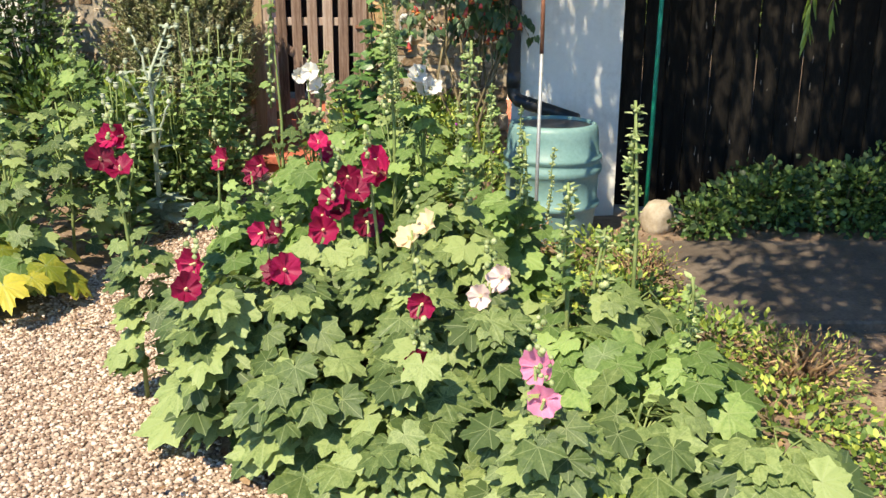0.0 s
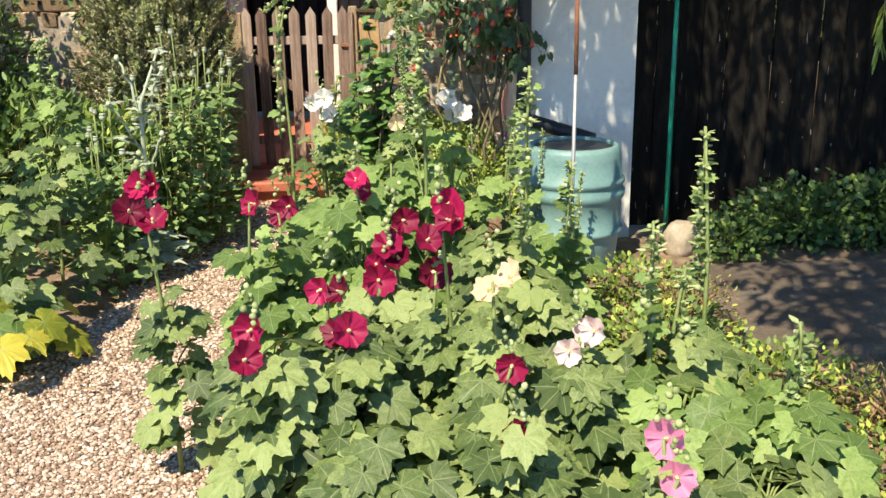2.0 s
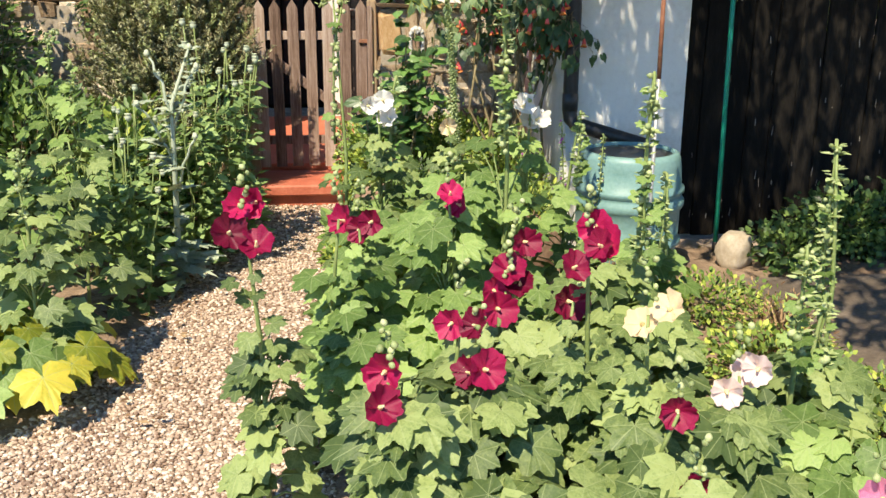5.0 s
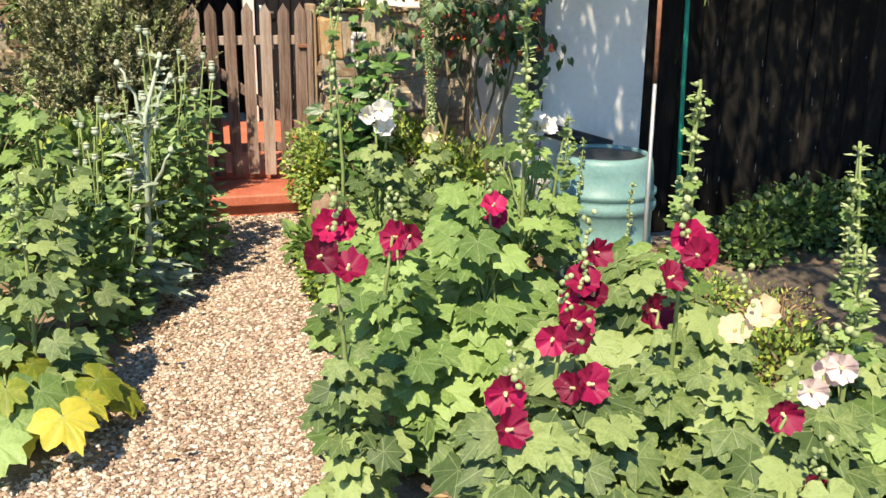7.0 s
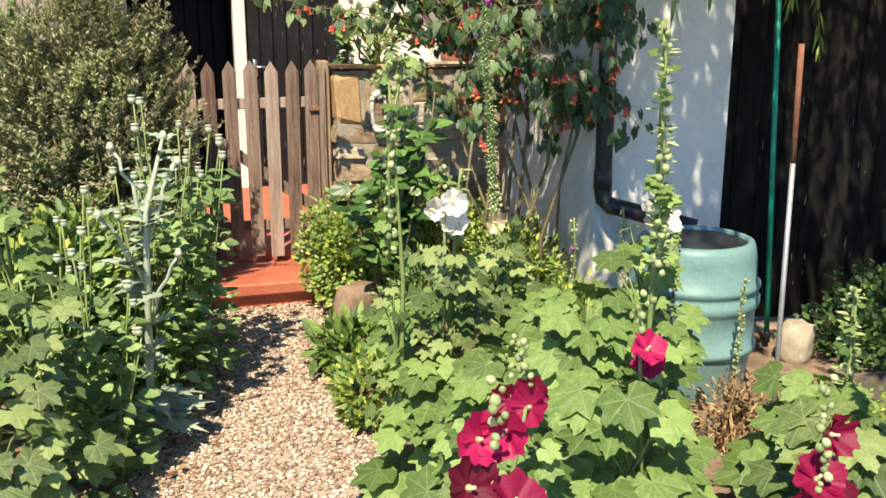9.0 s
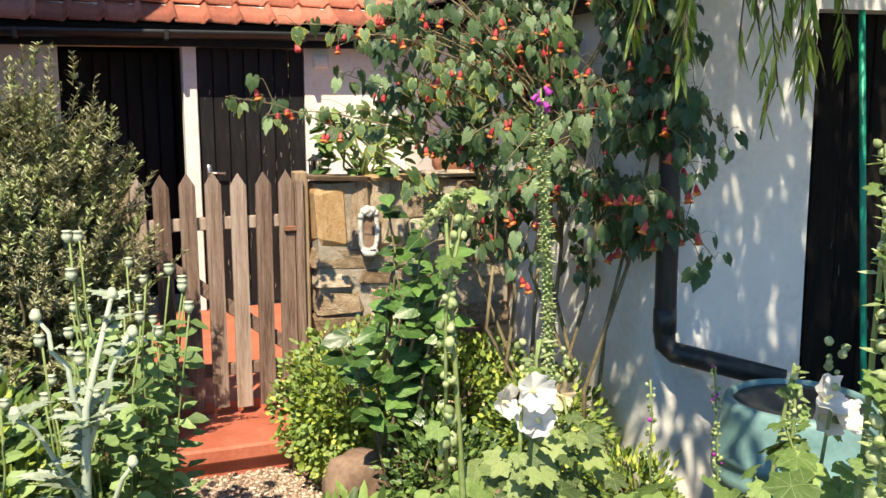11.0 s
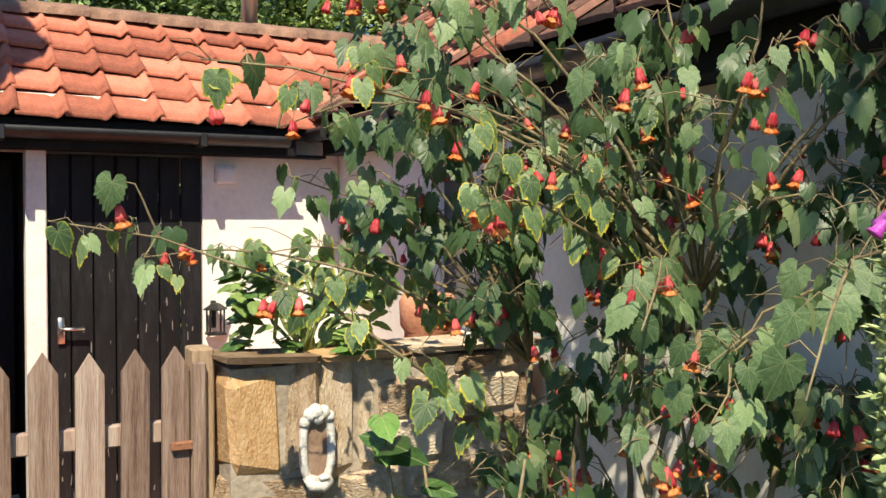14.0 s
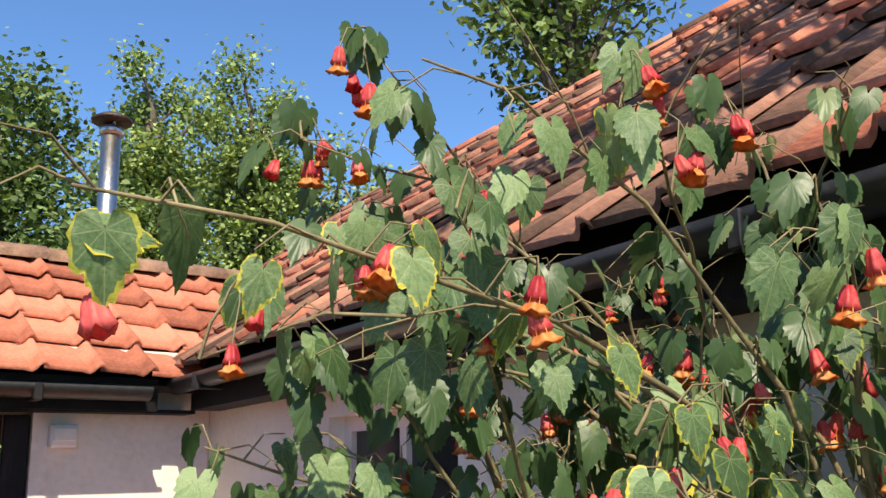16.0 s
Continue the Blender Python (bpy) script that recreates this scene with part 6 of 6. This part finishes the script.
for x, y, z, num in ((-0.49, 6.5, 1.96, 4), (-0.64, 6.5, 1.88, 2), (-0.44, 6.73, 2.18, 4), (-0.5, 6.5, 2.2, 4), (-0.32, 6.24, 2.12, 2), (-0.44, 6.36, 1.99, 2), (-0.25, 6.63, 1.99, 2), (-0.4, 6.15, 1.73, 3), (-0.2, 6.1, 1.92, 2), (-0.97, 6.42, 1.69, 1), (-0.79, 6.87, 1.6, 3),
                     (-0.1, 6.3, 2.15, 2), (-0.2, 7.1, 1.72, 3), (-0.1, 6.9, 1.8, 2), (0.05, 6.4, 1.85, 2)):
    knot = Vector((x, y, z)) - B0 + Vector((0, 0, 0.075))
    root = min((q for pts in along for q in pts[2:]), key=lambda q: (q - knot).length)
    tw.add(*tube(bend(root, knot, 0.02, 0.004, 4, r), [0.0022, 0.002, 0.0018, 0.0016, 0.0014], 5, False))
    for k in range(num):
        top = knot + Vector((r.uniform(-0.008, 0.008), r.uniform(-0.008, 0.008), -0.004))
        f = top + Vector((r.uniform(-0.035, 0.035), r.uniform(-0.035, 0.035), -r.uniform(0.02, 0.075)))
        tw.add(*tube([knot, top.lerp(f, 0.5) + Vector((0, 0, 0.012)), f], 0.0009, 4, False))
        leaves.append((top + Vector((r.uniform(-0.03, 0.03), r.uniform(-0.03, 0.03), 0)), Vector((r.uniform(-0.5, 0.5), r.uniform(-0.5, 0.2), -1)), SUNV * 0.6 + Vector((r.uniform(-0.4, 0.4), -0.6, 0.1)), r.uniform(0.03, 0.048), 0))
        bells.append(f)
leaves = [q for q in leaves if (q[0] + B0 - CAM_SIDE).length > 0.36]
leaves.sort(key=lambda q: (-q[4], (q[0] + B0 - CAM_SIDE).length))
leaves = [q for q in leaves if (q[0] - big).length > 0.1]
near, rest = leaves[:300], leaves[300:]
part("leaf", LEAF["edged"][0], ab, facing(big, (0.05, 0, -1), (-0.3, -0.9, 0.3), 0.043))
part("leaf", LEAF["edged"][1], ab, facing(big + Vector((0.0, 0.01, 0.0)), (0.9, 0.1, 0.2), (-0.2, -0.9, 0.5), 0.04))
for p, tip, nrm, s, edged in near:
    part("leaf", r.choice(LEAF["edged" if edged and r.random() < 0.6 or r.random() < 0.06 else "abutilon"]), ab, facing(p, tip, nrm, s))
g = Geo()
shape = LEAF["abutilon"]
for p, tip, nrm, s, edged in rest:
    me = r.choice(shape)
    m = facing(p, tip, nrm, s)
    g.add([tuple(m @ v.co) for v in me.vertices], [tuple(f.vertices) for f in me.polygons])
tagged(part("leaf_mass", g.mesh("leaf_mass", M["abutilon_leaf"]), ab), kind="stuff")
tagged(part("twig", tw.mesh("twig", M["wood_stem"]), ab), kind="stuff")
for q in bells:
    f = part("bell_flower", BELLR, ab, Matrix.Translation(q) @ Euler((r.uniform(-0.35, 0.35), r.uniform(-0.35, 0.35), r.uniform(0, 3))).to_matrix().to_4x4() @ Matrix.Scale(r.uniform(0.62, 0.9), 4))
    if r.random() < 0.7:
        part("corolla", BELLO, f)

# ---- willow overhead ----
wl = thing("weeping_willow", (4.4, 3.4, 0), "weeping willow with long hanging leafy twigs", "willow tree")
W0 = Vector((4.4, 3.4, 0))
r = rng(171)
wg = Geo()
wg.add(*tube([(0, 0, -0.05), (0.05, 0, 1.2), (0.0, 0.05, 2.4), (-0.2, 0.1, 3.6), (-0.3, 0.1, 5.0)], [0.24, 0.2, 0.17, 0.13, 0.06], 12))
limbs = []
for e in ((-4.3, 1.9, 3.7), (-3.7, 1.6, 3.9), (-3.4, -0.6, 3.7), (-2.6, -1.2, 3.9), (-2.4, 0.6, 4.5), (-3.0, 0.2, 4.3), (-1.4, 0.9, 4.4), (-1.6, -0.6, 4.2), (0.9, 0.6, 4.6), (-1.4, 2.0, 4.8), (0.6, -1.4, 4.5), (-3.9, 0.9, 4.3)):
    pts = bend((-0.1, 0.05, 2.6), e, 0.35, 0.05, 7, r)
    wg.add(*tube(pts, [0.08, 0.07, 0.06, 0.05, 0.04, 0.03, 0.022, 0.015], 7))
    limbs.append(pts)
V, F, idx = [], [], []


def strand(top, length):
    """A hanging twig with narrow leaves."""
    pts = [Vector(top)]
    drift = Vector((r.uniform(-0.05, 0.05), r.uniform(-0.05, 0.05), 0))
    n = max(3, int(length / 0.25))
    for k in range(n):
        pts.append(pts[-1] + Vector((drift.x + r.uniform(-0.02, 0.02), drift.y + r.uniform(-0.02, 0.02), -length / n)))
    wg.add(*tube(pts, 0.0025, 4, False))
    for k in range(int(length / 0.022)):
        u = r.random() * n
        i = min(n - 1, int(u))
        p = pts[i].lerp(pts[i + 1], u - i)
        az = r.uniform(0, 6.28)
        leaf_cloud(V, F, idx, p, (math.cos(az) * 0.45, math.sin(az) * 0.45, -1), (math.cos(az), math.sin(az), 0.4), r.uniform(0.07, 0.12), 0.15, 0, 0.1)


for pts in limbs:
    for k in range(30):
        u = r.uniform(0.25, 1) * 7
        i = min(6, int(u))
        p = pts[i].lerp(pts[i + 1], u - i)
        strand(p + Vector((r.uniform(-0.4, 0.4), r.uniform(-0.4, 0.4), 0)), max(0.4, p.z - r.uniform(2.5, 3.3)))
for k in range(21000):
    x, y, z = r.uniform(0.02, 4.6), r.uniform(1.2, 5.0), r.uniform(3.2, 4.6)
    if r.random() < 0.085:
        x, y = r.uniform(-0.75, 0.1), r.uniform(3.5, 4.5)
    elif r.random() < 0.3:
        x, y = r.uniform(0.05, 2.6), r.uniform(1.15, 2.6)
    if noise.noise((x * 1.4, y * 1.4, z * 0.8)) < -0.36:
        continue
    az = r.uniform(0, 6.28)
    leaf_cloud(V, F, idx, Vector((x, y, z)) - W0, (math.cos(az) * 0.6, math.sin(az) * 0.6, -0.8), (math.cos(az), math.sin(az), 0.6), r.uniform(0.11, 0.17), 0.26, 0, 0.1)
# long twigs above the path's edge that shade the white wall
for k in range(17):
    x, y = r.uniform(-0.75, 0.15), r.uniform(3.4, 4.6)
    strand(Vector((x, y, r.uniform(4.2, 4.7))) - W0, r.uniform(0.9, 1.5))
# crown over the wing's roof
for k in range(5200):
    x, y, z = r.uniform(-0.2, 2.2), r.uniform(4.9, 6.7), r.uniform(4.5, 5.4)
    if noise.noise((x * 1.6, y * 1.6, 3.0)) < -0.2:
        continue
    az = r.uniform(0, 6.28)
    leaf_cloud(V, F, idx, Vector((x, y, z)) - W0, (math.cos(az) * 0.6, math.sin(az) * 0.6, -0.8), (math.cos(az), math.sin(az), 0.6), r.uniform(0.11, 0.17), 0.26, 0, 0.1)
for e in ((-4.0, 2.6, 4.9), (-3.2, 3.0, 5.0), (-2.6, 2.4, 5.1)):
    wg.add(*tube(bend((-0.1, 0.05, 2.6), e, 0.35, 0.05, 7, r), [0.08, 0.07, 0.06, 0.05, 0.04, 0.03, 0.022, 0.015], 7))
# twigs that hang down in front of the white wall
for x, y, zlow in ((0.12, 5.3, 1.72), (0.2, 5.32, 1.86), (0.3, 5.3, 1.8), (0.62, 5.2, 1.55), (0.72, 5.22, 1.42), (0.66, 5.1, 1.65), (0.56, 5.3, 1.75), (0.85, 5.3, 1.7), (0.45, 5.25, 1.85), (1.5, 4.05, 1.28), (1.53, 4.0, 1.34), (0.8, 5.0, 1.9), (0.95, 5.1, 1.85), (0.2, 5.36, 1.78), (0.26, 5.34, 1.74), (0.32, 5.38, 1.82), (0.36, 5.3, 1.76), (0.16, 5.24, 1.84), (0.4, 5.36, 1.7), (0.3, 5.22, 1.86), (0.46, 5.4, 1.8), (0.24, 5.42, 1.72), (0.5, 5.3, 1.66), (0.1, 5.4, 1.86), (0.42, 5.2, 1.9)):
    strand(Vector((x, y, 3.7)) - W0, 3.7 - zlow)
part("trunk", wg.mesh("trunk", M["bark"]), wl)
part("foliage", mesh("foliage", V, F, M["willow_leaf"], idx), wl)

# ---- trees and hedge behind the roofs ----
def tree(at, height, crown, count, leaf, mat, seed, label, clumps=26, kind="tree"):
    r = rng(seed)
    ob = thing("tree", at, label, "tree", "trees behind the roofs")
    tg = Geo()
    tg.add(*tube([(0, 0, -0.1), (r.uniform(-0.1, 0.1), 0, height * 0.35), (r.uniform(-0.3, 0.3), 0.1, height * 0.7), (0, 0, height * 0.82)], [0.2, 0.16, 0.1, 0.03], 8))
    V, F, idx = [], [], []
    for c in range(clumps):
        d = Vector((r.gauss(0, 1), r.gauss(0, 1), r.gauss(0, 1))).normalized() * r.uniform(0.3, 1.0)
        p = Vector((d.x * crown[0], d.y * crown[1], height - crown[2] + d.z * crown[2]))
        tg.add(*tube(bend((0, 0, max(height * 0.25, p.z - 1.2)), p, 0.1, 0.08, 4, r), [0.06, 0.05, 0.035, 0.025, 0.012], 5, False))
        size = r.uniform(0.45, 0.85) * crown[0] * 0.58
        for k in range(count // clumps):
            e = Vector((r.gauss(0, 0.5), r.gauss(0, 0.5), r.gauss(0, 0.42)))
            leaf_cloud(V, F, idx, p + e * size, Vector((r.uniform(-1, 1), r.uniform(-1, 1), r.uniform(-0.9, 0.4))), Vector((r.uniform(-1, 1), r.uniform(-1, 1), r.uniform(0.1, 1))) + SUNV * 0.4, leaf * r.uniform(0.7, 1.4), 0.7)
    part("trunk", tg.mesh("trunk", M["bark"]), ob)
    part("crown", mesh("crown", V, F, M[mat], idx), ob)


tree((1.7, 19.5, 0), 8.2, (1.9, 1.6, 3.6), 30000, 0.10, "far_dark", 181, "dense dark green tree behind the roofs", 60)
tree((-0.9, 20.5, 0), 9.6, (2.0, 1.6, 4.0), 12000, 0.12, "far_dark", 182, "dense dark green tree behind the roofs", 40)
tree((4.2, 20.5, 0), 8.9, (1.3, 1.2, 3.3), 21000, 0.09, "far_light", 183, "airy pale green tree behind the roofs", 60)
tree((6.2, 21.0, 0), 9.6, (1.2, 1.2, 3.6), 21000, 0.09, "far_light", 184, "airy pale green tree behind the roofs", 60)
tree((8.3, 21.5, 0), 8.3, (1.4, 1.2, 3.2), 11000, 0.10, "far_light", 185, "airy pale green tree behind the roofs", 46)
tree((-3.9, 21.0, 0), 9.0, (2.2, 1.6, 4.0), 9000, 0.14, "far_dark", 186, "dense dark green tree behind the roofs", 30)
tree((10.8, 22.0, 0), 8.5, (1.9, 1.3, 3.4), 9000, 0.12, "far_light", 187, "airy pale green tree behind the roofs", 34)
tree((6.7, 13.2, 0), 9.2, (1.4, 1.1, 1.8), 5200, 0.10, "far_dark", 188, "dense dark green tree behind the roofs", 40)
for k, x in enumerate((-2.5, 0.2, 2.9, 5.6, 8.3)):
    bush("hedge", (x, 17.0, 0), (1.7, 0.8, 2.1), 9000, 0.11, 0.6, ["far_dark", "far_light"], 190 + k, "overgrown green hedge behind the roofs", "hedge", 16, lumps=0.3, group="hedge behind the roofs")

# ---- leaf litter ----
r = rng(211)
for name, spans, label in (("leaf_litter", ((-2.6, -1.5, 3.9, 7.2, 420), (-1.7, -1.35, 5.2, 7.1, 120)), "dry brown fallen leaves under the plants"), ("leaf_litter", ((-0.98, 1.6, 2.4, 5.3, 700), (0.9, 2.0, 2.6, 4.0, 260)), "dry brown fallen leaves and straw in the bed")):
    V, F, idx = [], [], []
    for x0, x1, y0, y1, n in spans:
        for k in range(n):
            a = r.uniform(0, 6.28)
            x, y = r.uniform(x0, x1), r.uniform(y0, y1)
            leaf_cloud(V, F, idx, (x, y, max(0.0, BED(x, y)) + 0.012), (math.cos(a), math.sin(a), r.uniform(-0.05, 0.35)), (r.uniform(-0.4, 0.4), r.uniform(-0.4, 0.4), 1), r.uniform(0.02, 0.06), r.choice((0.12, 0.5, 0.6)), 0, 0.2)
    tagged(new(name, mesh(name, V, F, M["dry"], idx)), label, "leaf litter", kind="stuff")
